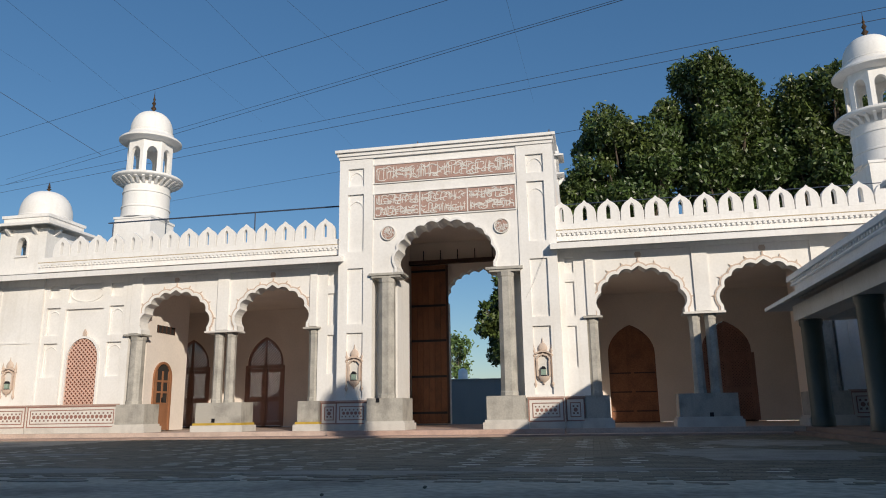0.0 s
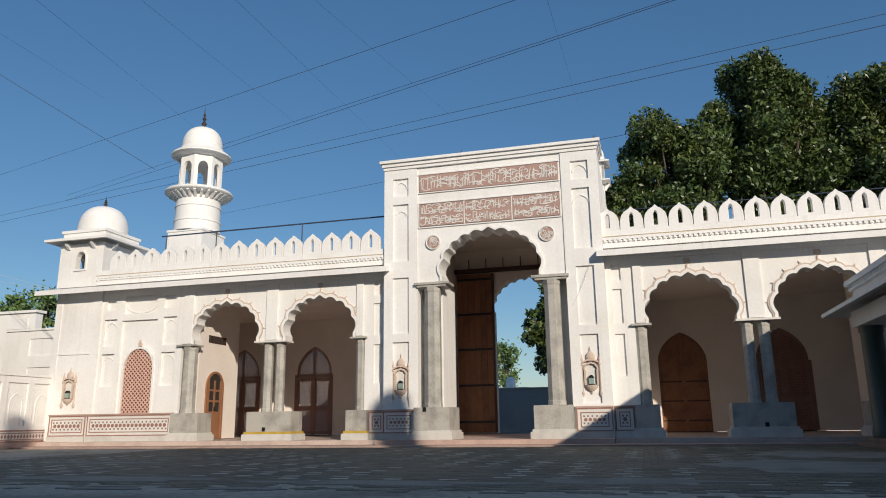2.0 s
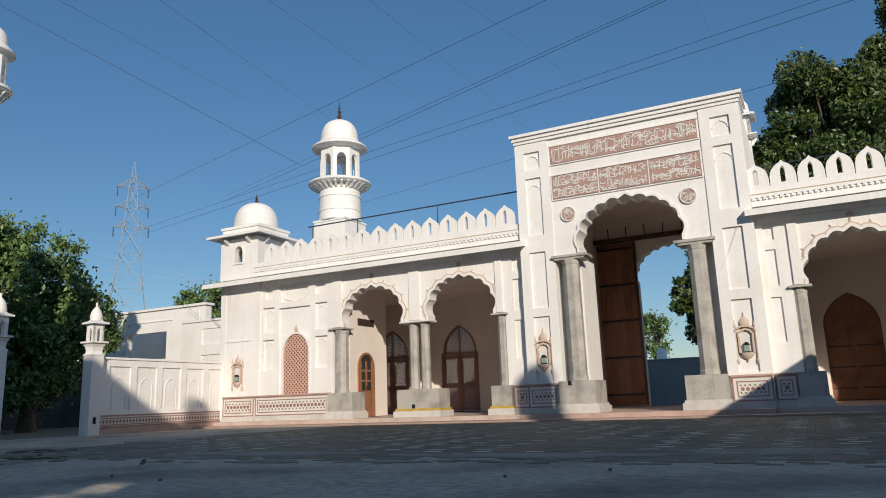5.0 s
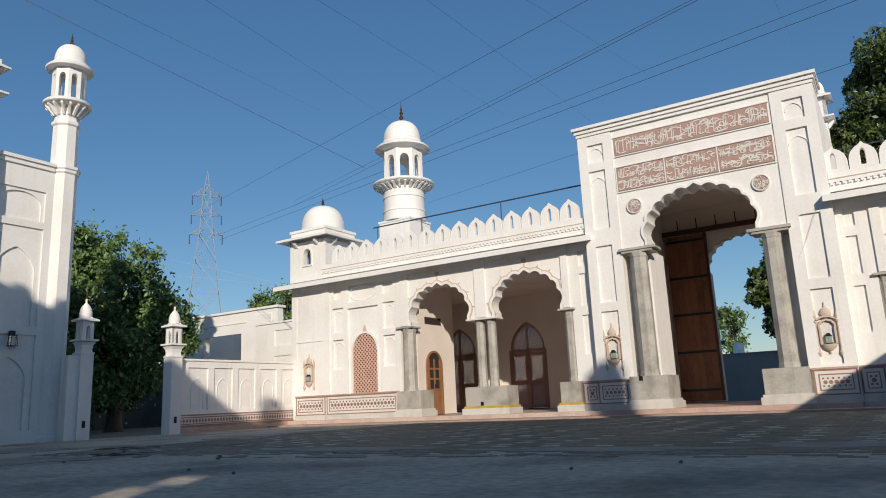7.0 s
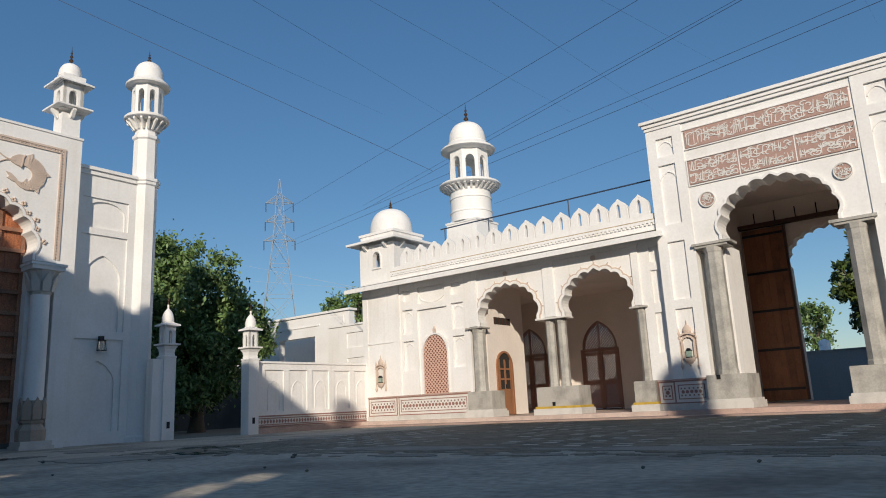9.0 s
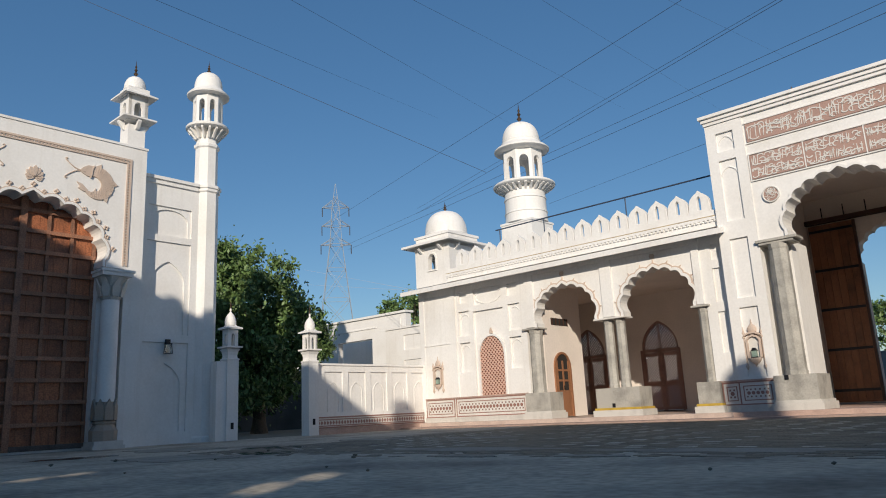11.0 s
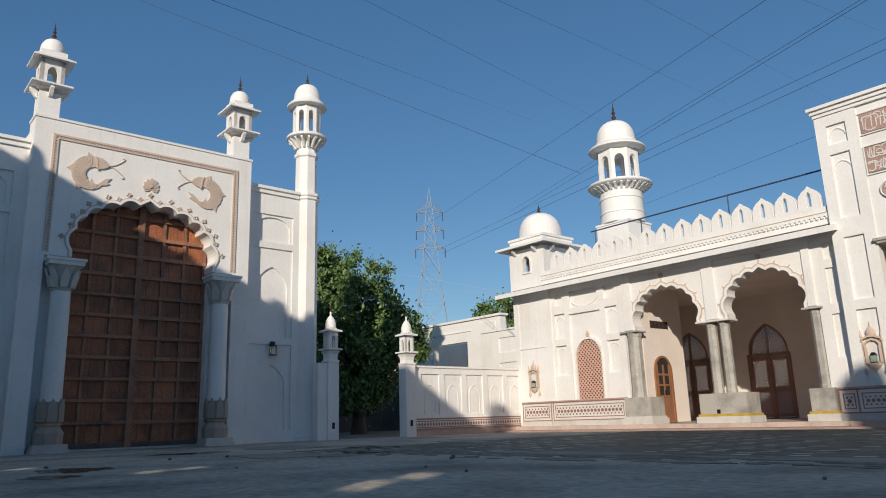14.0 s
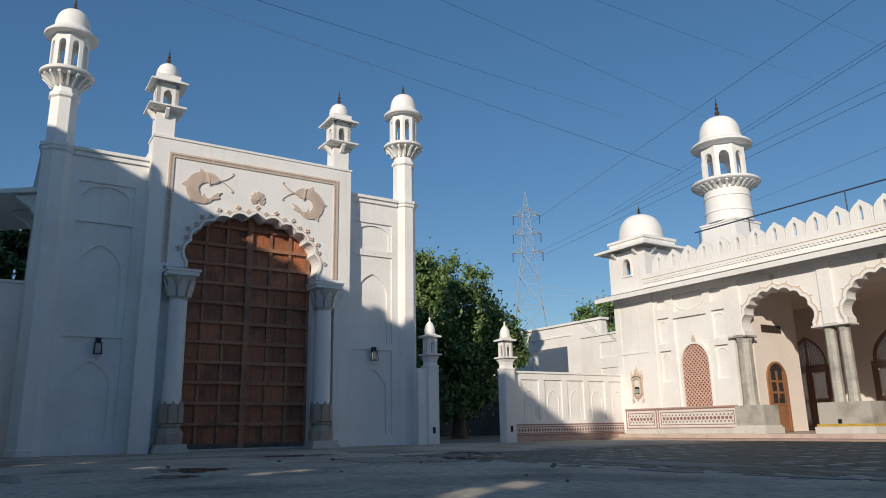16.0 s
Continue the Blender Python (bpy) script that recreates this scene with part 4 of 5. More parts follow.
for s in (-1, 1):
    corner_column(side_gate, s * 2.2 + 0.07)
    # side bays
    recs = [(3.45, 4.92, 0.36, 3.06), (3.45, 4.92, 3.3, 6.24), (3.45, 4.92, 6.45, 7.4)]
    part("side_bay", mirrored(recessed_wall(bmesh.new(), 3.14, 5.2, 0.0, 8.1, 0.42, 0.9, recs, 0.11), s), WHITE, side_gate)
    part("bay_cornice", mirrored(boxes((3.141, 5.1, 0.30, 0.9, 8.24, 8.34), (3.141, 5.1, 0.36, 0.9, 8.101, 8.239)), s), WHITE, side_gate, bevel=0.008)
    for w, z0, zs, za, d in ((0.53, 0.362, 1.75, 2.42, 3.058), (0.56, 3.302, 4.9, 5.62, 6.238)):
        plate = prism(bmesh.new(), [(3.452, z0), (4.2 - w, z0), *shifted(pointed_arch(w, zs, za), 4.2), (4.2 + w, z0), (4.918, z0), (4.918, d), (3.452, d)], 0.475, 0.525)
        part("arched_plate", mirrored(plate, s), WHITE, side_gate)
    oval = shifted(round_arch(0.62, 6.95, 7.32), 4.2)
    plate = prism(bmesh.new(), [(3.452, 6.452), (3.58, 6.452), *oval, (4.82, 6.452), (4.918, 6.452), (4.918, 7.398), (3.452, 7.398)], 0.475, 0.525)
    part("arched_plate", mirrored(plate, s), WHITE, side_gate)
    bm = lathe(bmesh.new(), [(0.45, 0.0), (0.45, 0.15), (0.42, 0.2), (0.42, 8.1), (0.47, 8.14), (0.47, 8.22), (0.51, 8.25), (0.51, 8.34), (0.4, 8.36)], 8, (s * 5.5, 0.62), math.pi / 8)
    part("corner_shaft", bm, WHITE, side_gate)
part("gate_roof", boxes((-5.0, 5.0, 0.901, 4.0, 7.6, 8.1), (-3.13, 3.13, 0.76, 4.0, 8.1, 8.7)), WHITE, side_gate)
part("gate_side", boxes((-5.78, -5.001, 0.95, 6.0, 0.0, 8.1), (4.8, 5.2, 0.901, 4.0, 0.0, 7.59)), WHITE, side_gate)
part("side_cornice", boxes((-5.84, -5.001, 0.95, 6.0, 8.101, 8.22), (-5.9, -5.001, 0.95, 6.0, 8.221, 8.34)), WHITE, side_gate)
part("side_eave", prism(bmesh.new(), [(-6.9, 7.12), (-5.781, 7.35), (-5.781, 7.5), (-6.9, 7.24)], 1.9, 6.5), WHITE, side_gate, "sloping side eave")
for v in (2.1, 3.9):
    part("bracket", prism(bmesh.new(), [(-5.781, 6.7), (-5.88, 6.75), (-5.98, 6.92), (-6.18, 7.02), (-6.38, 7.2), (-5.781, 7.33)], v, v + 0.22), WHITE, side_gate, "carved bracket")



def fish_relief(parent, u, z, flip):
    """A leaping fish in low relief: curled body with scales, fins, tail and barbels."""
    flat = bmesh.new()
    n, r = 30, 0.36
    at_arc = lambda q: math.radians(62 + 250 * q)
    thick = lambda q: 0.19 * max(0.0, math.sin(math.pi * (0.22 + 0.74 * q))) ** 0.9
    point = lambda q, d: ((r + d) * math.cos(at_arc(q)), (r + d) * math.sin(at_arc(q)))
    band(flat, [point(i / n, -thick(i / n)) for i in range(n + 1)], [point(i / n, thick(i / n)) for i in range(n + 1)], -0.035, 0.0)
    # head with gill band, eye and mouth, then the forked tail
    hx, hz = 0.27, 0.33
    prism(flat, [(hx - 0.22, hz + 0.19), (hx - 0.04, hz + 0.18), (hx + 0.10, hz + 0.09), (hx + 0.17, hz + 0.0), (hx + 0.12, hz - 0.07), (hx + 0.0, hz - 0.13), (hx - 0.14, hz - 0.16), (hx - 0.20, hz - 0.02)], -0.045, 0.0)
    stroke(flat, [(hx - 0.23, hz + 0.21), (hx - 0.17, hz + 0.08), (hx - 0.16, hz - 0.06), (hx - 0.13, hz - 0.19)], 0.035, -0.06, 0.0)
    stroke(flat, [(hx + 0.03, hz - 0.02), (hx + 0.09, hz - 0.04), (hx + 0.16, hz - 0.02)], 0.02, -0.055, 0.0)
    prism(flat, [(hx + 0.01 + 0.022 * math.cos(k * math.pi / 4), hz + 0.07 + 0.022 * math.sin(k * math.pi / 4)) for k in range(8)], -0.056, 0.0)
    tx, tz = point(1.0, 0.0)
    prism(flat, [(tx - 0.05, tz - 0.04), (tx + 0.10, tz - 0.01), (tx + 0.23, tz + 0.05), (tx + 0.17, tz + 0.11), (tx + 0.27, tz + 0.23), (tx + 0.12, tz + 0.19), (tx + 0.02, tz + 0.10), (tx - 0.04, tz + 0.04)], -0.036, 0.0)
    for q in (0.14, 0.42, 0.66):
        (ax, az), (bx, bz), (cx, cz) = point(q - 0.05, thick(q) - 0.02), point(q + 0.05, thick(q) - 0.02), point(q + 0.03, thick(q) + 0.12)
        prism(flat, [(ax, az), (bx, bz), (cx, cz)], -0.03, 0.0)
    (ax, az), (bx, bz), (cx, cz) = point(0.80, -thick(0.8) + 0.02), point(0.88, -thick(0.88) + 0.02), point(0.78, -thick(0.8) - 0.11)
    prism(flat, [(ax, az), (bx, bz), (cx, cz)], -0.03, 0.0)
    for bend in (1, -1):
        curl = [(hx + 0.16 + 0.40 * q, hz - 0.01 + bend * (0.01 + 0.24 * q ** 1.7)) for q in [i / 8 for i in range(9)]]
        ex, ez = curl[-1]
        curl += [(ex + 0.015, ez + bend * 0.035), (ex - 0.02, ez + bend * 0.055), (ex - 0.045, ez + bend * 0.03)]
        for p0, p1 in zip(curl, curl[1:]):
            rod(flat, (p0[0], -0.012, p0[1]), (p1[0], -0.012, p1[1]), 0.017, 6)
    k = 0
    for i in range(4, n - 2):
        q = i / n
        for d in (-0.12, -0.04, 0.04, 0.12):
            d += 0.04 * (i % 2) - 0.02
            if abs(d) < thick(q) - 0.025:
                k += 1
                sx, sz = point(q, d)
                a = at_arc(q) + math.pi / 2
                prism(flat, [(sx + 0.043 * math.cos(a + b * math.pi / 6), sz + 0.043 * math.sin(a + b * math.pi / 6)) for b in range(-3, 4)], -0.044 - 0.0004 * (k % 9) - 0.001 * (i % 2), -0.03)
    if flip:
        for v in flat.verts:
            v.co.x = -v.co.x
        bmesh.ops.reverse_faces(flat, faces=flat.faces)
    part("fish_relief", flat, TAN, parent, "tan stucco leaping fish in relief", at=pose(u, -0.002, z))


fish_relief(side_gate, -1.62, 7.55, False)
fish_relief(side_gate, 1.62, 7.55, True)
bm = bmesh.new()
for k, (a, l) in enumerate(((0, 0.24), (180, 0.24), (32, 0.26), (148, 0.26), (62, 0.28), (118, 0.28), (90, 0.31))):
    a = math.radians(a)
    p = [(0.0, -0.025), (0.5 * l, -0.062), (0.8 * l, -0.052), (l, 0.0), (0.8 * l, 0.052), (0.5 * l, 0.062), (0.0, 0.025)]
    prism(bm, [(x * math.cos(a) - y * math.sin(a), -0.10 + x * math.sin(a) + y * math.cos(a)) for x, y in p], -0.03 - 0.006 * k, 0.0)
for sx in (-1, 1):
    stroke(bm, [(0.0, -0.12), (sx * 0.08, -0.19), (sx * 0.16, -0.20), (sx * 0.2, -0.15)], 0.045, -0.03, 0.0)
part("flower_relief", bm, TAN, side_gate, "tan stucco flower in relief", at=pose(0.0, -0.002, 7.54))

# the great door
great = thing("great_wooden_door", "huge weathered brown double door with a raised grid of battens", "door", at=(-17.17, -14.55, 0), rz=90)
panel_bm = boxes((0.05, 0.198, -0.018, -0.001, 0.1, 0.585), (0.202, 0.40, -0.022, -0.001, 0.1, 0.585), (0.404, 0.585, -0.016, -0.001, 0.1, 0.585))
panel_first = None
for s in (-1, 1):
    leafp = part("door_leaf", mirrored(boxes((0.01, 2.4, 0.0, 0.06, 0.06, 7.1)), s), WOOD_PANEL, great)
    for k in range(4):
        x = 0.05 + k * 1.9 / 3
        part("stile", mirrored(boxes((x - 0.045, x + 0.045, -0.085, -0.001, 0.06, 7.1)), s), WOOD_WORN, leafp, bevel=0.012)
    for k in range(12):
        z = 0.10 + k * 0.59
        part("rail", mirrored(boxes((0.006, 1.99, -0.115, -0.001, z - 0.01, z + 0.10)), s), WOOD_WORN, leafp, bevel=0.022)
        for j in range(3):
            at = pose(0.05 + j * 1.9 / 3 if s > 0 else -0.05 - (j + 1) * 1.9 / 3, 0, z)
            if panel_first is None:
                panel_first = part("panel", panel_bm, WOOD_PANEL, leafp, at=at)
            else:
                share(panel_first, "panel", leafp, at)
part("meeting_stile", boxes((-0.085, 0.085, -0.13, -0.056, 0.06, 7.1)), WOOD_WORN, great, bevel=0.015)
part("kick_board", boxes((-1.99, -0.09, -0.125, -0.116, 0.06, 0.2), (0.09, 1.99, -0.125, -0.116, 0.06, 0.2)), WOOD_GREY, great, "greyed damp kick board")
part("threshold", boxes((-2.0, 2.0, -0.12, 0.1, 0.0, 0.055)), FOOTING, great)


def slim_minaret(u, turned):
    m = thing("slim_minaret", "slender white octagonal minaret with a small domed lantern", "minaret", at=(-16.5 - 0.62, -14.55 + u, 0), group="minarets of the door gatehouse")
    part("shaft", lathe(bmesh.new(), [(0.375, 8.3), (0.37, 9.7), (0.425, 9.75), (0.425, 9.84), (0.365, 9.9), (0.335, 10.02), (0.36, 10.38)], 8, (0, 0), math.pi / 8), WHITE, m)
    bracket_ring(m, 16, 0.33, 0.64, 10.06, 10.40, 0.065)
    part("balcony", lathe(bmesh.new(), [(0.365, 10.38), (0.66, 10.40), (0.71, 10.44), (0.715, 10.5), (0.68, 10.54), (0.348, 10.55)], 32), WHITE, m, smooth=True)
    lantern_ring(m, 8, 0.46, 10.55, 11.68, 0.095, 11.32, 11.45, 0.10, math.radians(turned))
    part("eave", lathe(bmesh.new(), [(0.261, 11.66), (0.487, 11.64), (0.62, 11.65), (0.70, 11.66), (0.715, 11.71), (0.63, 11.80), (0.53, 11.88), (0.49, 11.96), (0.174, 11.96)], 32), WHITE, m, smooth=True)
    part("dome", lathe(bmesh.new(), dome_profile(0.475, 11.91, 0.70), 28), WHITE, m, smooth=True)
    finial(m, 12.58, 0.5, 0.07)


def square_turret(x, y):
    m = thing("turret", "small square white turret with an open lantern and dome", "turret", at=(x, y, -0.15), rz=90, group="small roof turrets")
    part("shaft", boxes((-0.27, 0.27, -0.27, 0.27, 8.6, 9.86)), WHITE, m, bevel=0.01)
    part("balcony", square_eave(0.52, 10.0, -0.02, 0.05, 0.28), WHITE, m)
    for k in range(4):
        bm = profile_along_x(bmesh.new(), [(-0.28, 9.7), (-0.34, 9.74), (-0.48, 9.94), (-0.48, 9.99), (-0.28, 9.99)], -0.05, 0.05)
        part("bracket", bm, WHITE, m, at=pose(0, 0, 0, 0, 0, 90 * k))
    part("balcony_floor", boxes((-0.33, 0.33, -0.33, 0.33, 9.98, 10.06)), WHITE, m)
    lantern_ring(m, 4, 0.31, 10.06, 10.82, 0.13, 10.42, 10.62, 0.1)
    part("eave", square_eave(0.525, 10.93, 0.13, 0.045, 0.28), WHITE, m)
    part("drum", boxes((-0.33, 0.33, -0.33, 0.33, 10.84, 11.1)), WHITE, m, bevel=0.02)
    part("dome", lathe(bmesh.new(), dome_profile(0.33, 11.1, 0.5), 22), WHITE, m, smooth=True)
    finial(m, 11.58, 0.62, 0.07)


for s in (-1, 1):
    slim_minaret(5.5 * s, 15 if s < 0 else -10)
    square_turret(-16.81, -14.58 + 2.82 * s)
square_turret(3.05, 7.0)


# ---- boundary wall and gate posts ----
bwall = thing("boundary_wall", "low white boundary wall with sunk arched panels and a tiled dado", "wall", at=(-15.9, -2.62, 0), rz=90)
recs = [(-2.40 + k * 1.075, -2.40 + k * 1.075 + 0.82, 0.72, 2.14) for k in range(5)]
part("wall", recessed_wall(bmesh.new(), -2.84, 2.76, 0.0, 2.36, 0, 0.3, recs, 0.05), WHITE, bwall)
part("coping", boxes((-2.84, 2.7, -0.04, 0.35, 2.361, 2.43)), WHITE, bwall, bevel=0.01)
for a, b, c, d in recs:
    line = shifted([(-0.24, c + 0.04), *pointed_arch(0.24, 1.45, 1.76), (0.24, c + 0.04)], (a + b) / 2)
    part("panel_arch", band(bmesh.new(), line, grown(line, 0.03), 0.03, 0.055), WHITE, bwall)
d = part("dado", boxes((-2.8, 2.5, -0.04, -0.002, 0.20, 0.60)), TILE_WHITE, bwall, "white marble dado with a maroon diamond row")
for z in (0.205, 0.27, 0.48, 0.55):
    part("border", boxes((-2.78, 2.48, -0.05, -0.041, z, z + (0.03 if 0.25 < z < 0.5 else 0.045))), MAROON, d, "maroon border")
bm = bmesh.new()
for k in range(41):
    x = -2.70 + k * 5.12 / 40
    prism(bm, [(x - 0.05, 0.39), (x, 0.315), (x + 0.05, 0.39), (x, 0.465)], -0.05, -0.041)
tagged(part("diamond_row", bm, MAROON, d, "inlaid maroon diamonds"), kind="stuff")
part("kerb", boxes((-2.8, 2.5, -0.18, -0.041, 0.0, 0.19)), KERB, bwall)


def gate_post(x, y, h, half):
    p = thing("gate_post", "square white gate post topped by a small lantern dome", "gate post", at=(x, y, 0), rz=90, group="gate posts of the lane")
    part("shaft", boxes((-half, half, -half, half, 0.0, h)), WHITE, p, bevel=0.012)
    part("neck", lathe(bmesh.new(), [(half * 1.52, h + 0.001), (half * 1.52, h + 0.05), (half * 1.22, h + 0.07), (half * 1.16, h + 0.16), (half * 1.28, h + 0.27), (half * 1.62, h + 0.36), (half * 0.9, h + 0.38)], 4, (0, 0), math.pi / 4), WHITE, p)
    part("tray", square_eave(half * 1.42, h + 0.37, -0.03, 0.05, half * 0.8), WHITE, p)
    lantern_ring(p, 4, half * 0.88, h + 0.42, h + 0.98, half * 0.3, h + 0.74, h + 0.86, half * 0.25)
    part("cap", boxes((-half * 0.7, half * 0.7, -half * 0.7, half * 0.7, h + 0.98, h + 1.14)), WHITE, p)
    part("eave", square_eave(half * 1.4, h + 1.03, 0.03, 0.05, half * 0.7), WHITE, p)
    part("dome", lathe(bmesh.new(), [(half * 0.8, h + 1.12), (half * 0.9, h + 1.19), (half * 0.89, h + 1.28), (half * 0.76, h + 1.39), (half * 0.52, h + 1.48), (half * 0.26, h + 1.54), (half * 0.12, h + 1.58), (half * 0.16, h + 1.62), (0.03, h + 1.69)], 18), WHITE, p, smooth=True)
    part("finial", lathe(bmesh.new(), [(0.02, h + 1.68), (0.015, h + 1.78), (0.035, h + 1.81), (0.012, h + 1.85), (0.0, h + 2.05)], 8), BRONZE, p, "dark bronze finial")
    part("socket_box", boxes((-0.05, 0.05, -half - 0.012, -half - 0.001, 0.35, 0.55)), DARK, p, "small dark socket hole")
    return p


first_post = gate_post(-16.45, -8.42, 2.5, 0.205)
part("flank", boxes((-0.55, -0.206, -0.15, 0.2, 0.0, 2.46)), WHITE, first_post)
gate_post(-15.86, -5.68, 2.44, 0.205)


# ---- wall lanterns and lamp niches ----
def wall_lantern(x, y, z):
    l = thing("wall_lantern", "small black metal wall lantern with clear glass", "lantern", at=(x, y, z), rz=90, group="wall lanterns")
    l.scale = (0.75, 0.75, 0.75)
    part("bracket", boxes((-0.09, 0.09, -0.16, 0.0, 0.12, 0.3)), METAL_DARK, l, bevel=0.01)
    bm = bmesh.new()
    for sx in (-1, 1):
        for sy in (-1, 1):
            rod(bm, (sx * 0.10, -0.17 + sy * 0.08, 0.12), (sx * 0.13, -0.17 + sy * 0.11, -0.26), 0.014, 5)
    box(bm, -0.145, 0.145, -0.295, -0.045, -0.29, -0.26)
    box(bm, -0.12, 0.12, -0.27, -0.07, 0.10, 0.13)
    part("cage", bm, METAL_DARK, l)
    part("glass", boxes((-0.10, 0.10, -0.25, -0.09, -0.255, 0.095)), GLASS, l)


wall_lantern(-16.93, -10.33, 2.92)
wall_lantern(-16.93, -18.6, 2.82)


def lamp_niche(x, y):
    n = thing("lamp_niche", "tan stucco lamp niche with a small onion dome", "lamp niche", at=(x, y, 0), group="lamp niches on the front")
    line = [(-0.15, 1.62), *foil_arch(0.15, 2.02, 2.24, 5, 4), (0.15, 1.62)]
    part("frame", band(bmesh.new(), line, grown(line, 0.05), -0.09, 0.0), TAN, n)
    part("back_plate", prism(bmesh.new(), [(-0.15, 1.62), (0.15, 1.62), *[(-a, b) for a, b in line[1:-1]]], -0.012, -0.001), TILE_WHITE, n)
    for sx in (-1, 1):
        part("side_shaft", lathe(bmesh.new(), [(0.0, 1.30), (0.03, 1.33), (0.05, 1.40), (0.03, 1.47), (0.024, 1.52), (0.022, 2.16), (0.045, 2.19), (0.045, 2.23), (0.026, 2.26), (0.042, 2.34), (0.02, 2.42), (0.012, 2.46), (0.0, 2.54)], 10, (sx * 0.25, -0.04)), TAN, n)
    part("hood", prism(bmesh.new(), [(-0.24, 2.24), (-0.20, 2.30), (-0.10, 2.345), (0.10, 2.345), (0.20, 2.30), (0.24, 2.24), (0.19, 2.25), (0.08, 2.30), (-0.08, 2.30), (-0.19, 2.25)], -0.11, 0.0), TAN, n)
    part("onion_dome", lathe(bmesh.new(), [(0.10, 2.345), (0.125, 2.36), (0.135, 2.42), (0.12, 2.48), (0.075, 2.54), (0.025, 2.58), (0.03, 2.60), (0.012, 2.63), (0.018, 2.65), (0.0, 2.73)], 16, (0, -0.03), 0, 0.4), TAN, n, smooth=True)
    part("bowl", lathe(bmesh.new(), [(0.0, 1.38), (0.025, 1.40), (0.02, 1.44), (0.07, 1.47), (0.15, 1.54), (0.17, 1.60), (0.175, 1.625), (0.0, 1.63)], 16, (0, -0.05), 0, 0.55), TAN, n, smooth=True)
    part("lamp", boxes((-0.07, 0.07, -0.11, -0.03, 1.655, 1.82)), LAMP_GREEN, n, "greenish glass lamp")
    part("lamp_cap", prism(bmesh.new(), [(-0.085, 1.821), (0.085, 1.821), (0.03, 1.90), (-0.03, 1.90)], -0.12, -0.02), METAL_DARK, n)
    part("lamp_base", boxes((-0.085, 0.085, -0.12, -0.02, 1.631, 1.654)), METAL_DARK, n)


for x, y in ((-2.83, -0.232), (2.83, -0.232), (-15.08, -0.032)):
    lamp_niche(x, y)

# small door and vent in the end of the arcade
sd = thing("side_door", "narrow varnished arched door with a glazed upper half", "door", at=(-10.419, 1.6, 0.2), rz=90)
line = round_arch(0.46, 1.76, 2.24)
out = [(-0.46, 0.0), *line, (0.46, 0.0)]
part("door_frame", band(bmesh.new(), out, grown(out, 0.08), -0.06, 0.0), WOOD_LIGHT, sd)
part("door_leaf", boxes((-0.455, 0.455, -0.03, -0.002, 0.02, 0.9)), WOOD_LIGHT, sd)
part("glazing", prism(bmesh.new(), [(-0.455, 0.901), (0.455, 0.901), *[(-a, b) for a, b in line]], -0.015, -0.003), DARK, sd)
for x in (-0.41, -0.04, 0.33):
    part("stile", boxes((x, x + 0.08, -0.045, -0.016, 0.9, 2.0)), WOOD_LIGHT, sd)
for z in (0.86, 1.25, 1.62):
    part("rail", boxes((-0.45, 0.45, -0.04, -0.017, z, z + 0.07)), WOOD_LIGHT, sd)
part("handle", boxes((-0.03, 0.0, -0.08, -0.046, 0.95, 1.1)), METAL_DARK, sd)
vent = thing("wall_vent", "small dark barred vent high in the arcade end wall", "vent", at=(-10.419, 1.65, 3.5), rz=90)
part("opening", boxes((-0.55, 0.55, -0.012, -0.001, 0, 0.26)), DARK, vent)
for k in range(5):
    part("bar", boxes((-0.5 + k * 0.25 - 0.02, -0.5 + k * 0.25 + 0.02, -0.035, -0.013, 0, 0.26)), WOOD_DARK, vent)

# small fittings on the plinths
for x, y, z in ((-7.38, -0.262, 0.52), (7.28, -0.262, 0.49), (-1.96, -0.712, 1.03)):
    sk = thing("wall_socket", "small dark socket hole in the stone plinth", "socket", at=(x, y, z))
    part("plate", boxes((-0.05, 0.05, -0.012, 0.01, -0.06, 0.06)), METAL_DARK, sk, bevel=0.004)

# roof rails
for s, z, end, posts in ((-1, 7.5, 12.6, (6.9, 10.3, 12.4)), (1, 7.0, 14.0, (7.3, 10.8, 14.0))):
    r = thing("roof_rail", "thin dark blue-grey pipe rail along the wing roof", "rail", group="roof rails")
    part("top_pipe", rod(bmesh.new(), (s * 3.4, 1.0, z), (s * end, 1.0, z), 0.026 if s < 0 else 0.014), PIPE_BLUE, r)
    for x in posts:
        part("post", rod(bmesh.new(), (s * x, 1.0, 5.85), (s * x, 1.0, z), 0.022), PIPE_BLUE, r)


# ---- the porch of the side building ----
porch = thing("porch", "low porch with a deep eave, moulded parapet and dark green columns", "porch")
for y in (-2.0, -5.9, -9.8, -13.7):
    col = part("column", lathe(bmesh.new(), [(0.27, 0.2), (0.27, 0.42), (0.25, 0.47), (0.24, 2.58), (0.27, 2.64), (0.27, 2.76)], 24, (9.55, y)), GREEN_STONE, porch, "dark green stone column", smooth=True)
part("beam", boxes((9.25, 9.85, -15.5, -1.7, 2.761, 3.14), (9.851, 16, -2.3, -1.7, 2.761, 3.14)), WHITE, porch, bevel=0.01)
bm = bmesh.new()
rows = [[(8.72, -1.1, 3.10), (8.72, -15.5, 3.10)], [(8.72, -1.1, 3.19), (8.72, -15.5, 3.19)], [(9.40, -1.8, 3.46), (9.40, -15.5, 3.46)], [(9.40, -1.8, 3.36), (9.40, -15.5, 3.36)]]
v = [[bm.verts.new(p) for p in r] for r in rows]
for a, b in zip(v, v[1:] + v[:1]):
    bm.faces.new((a[0], a[1], b[1], b[0]))
for k in (0, 1):
    bm.faces.new([r[k] for r in v])
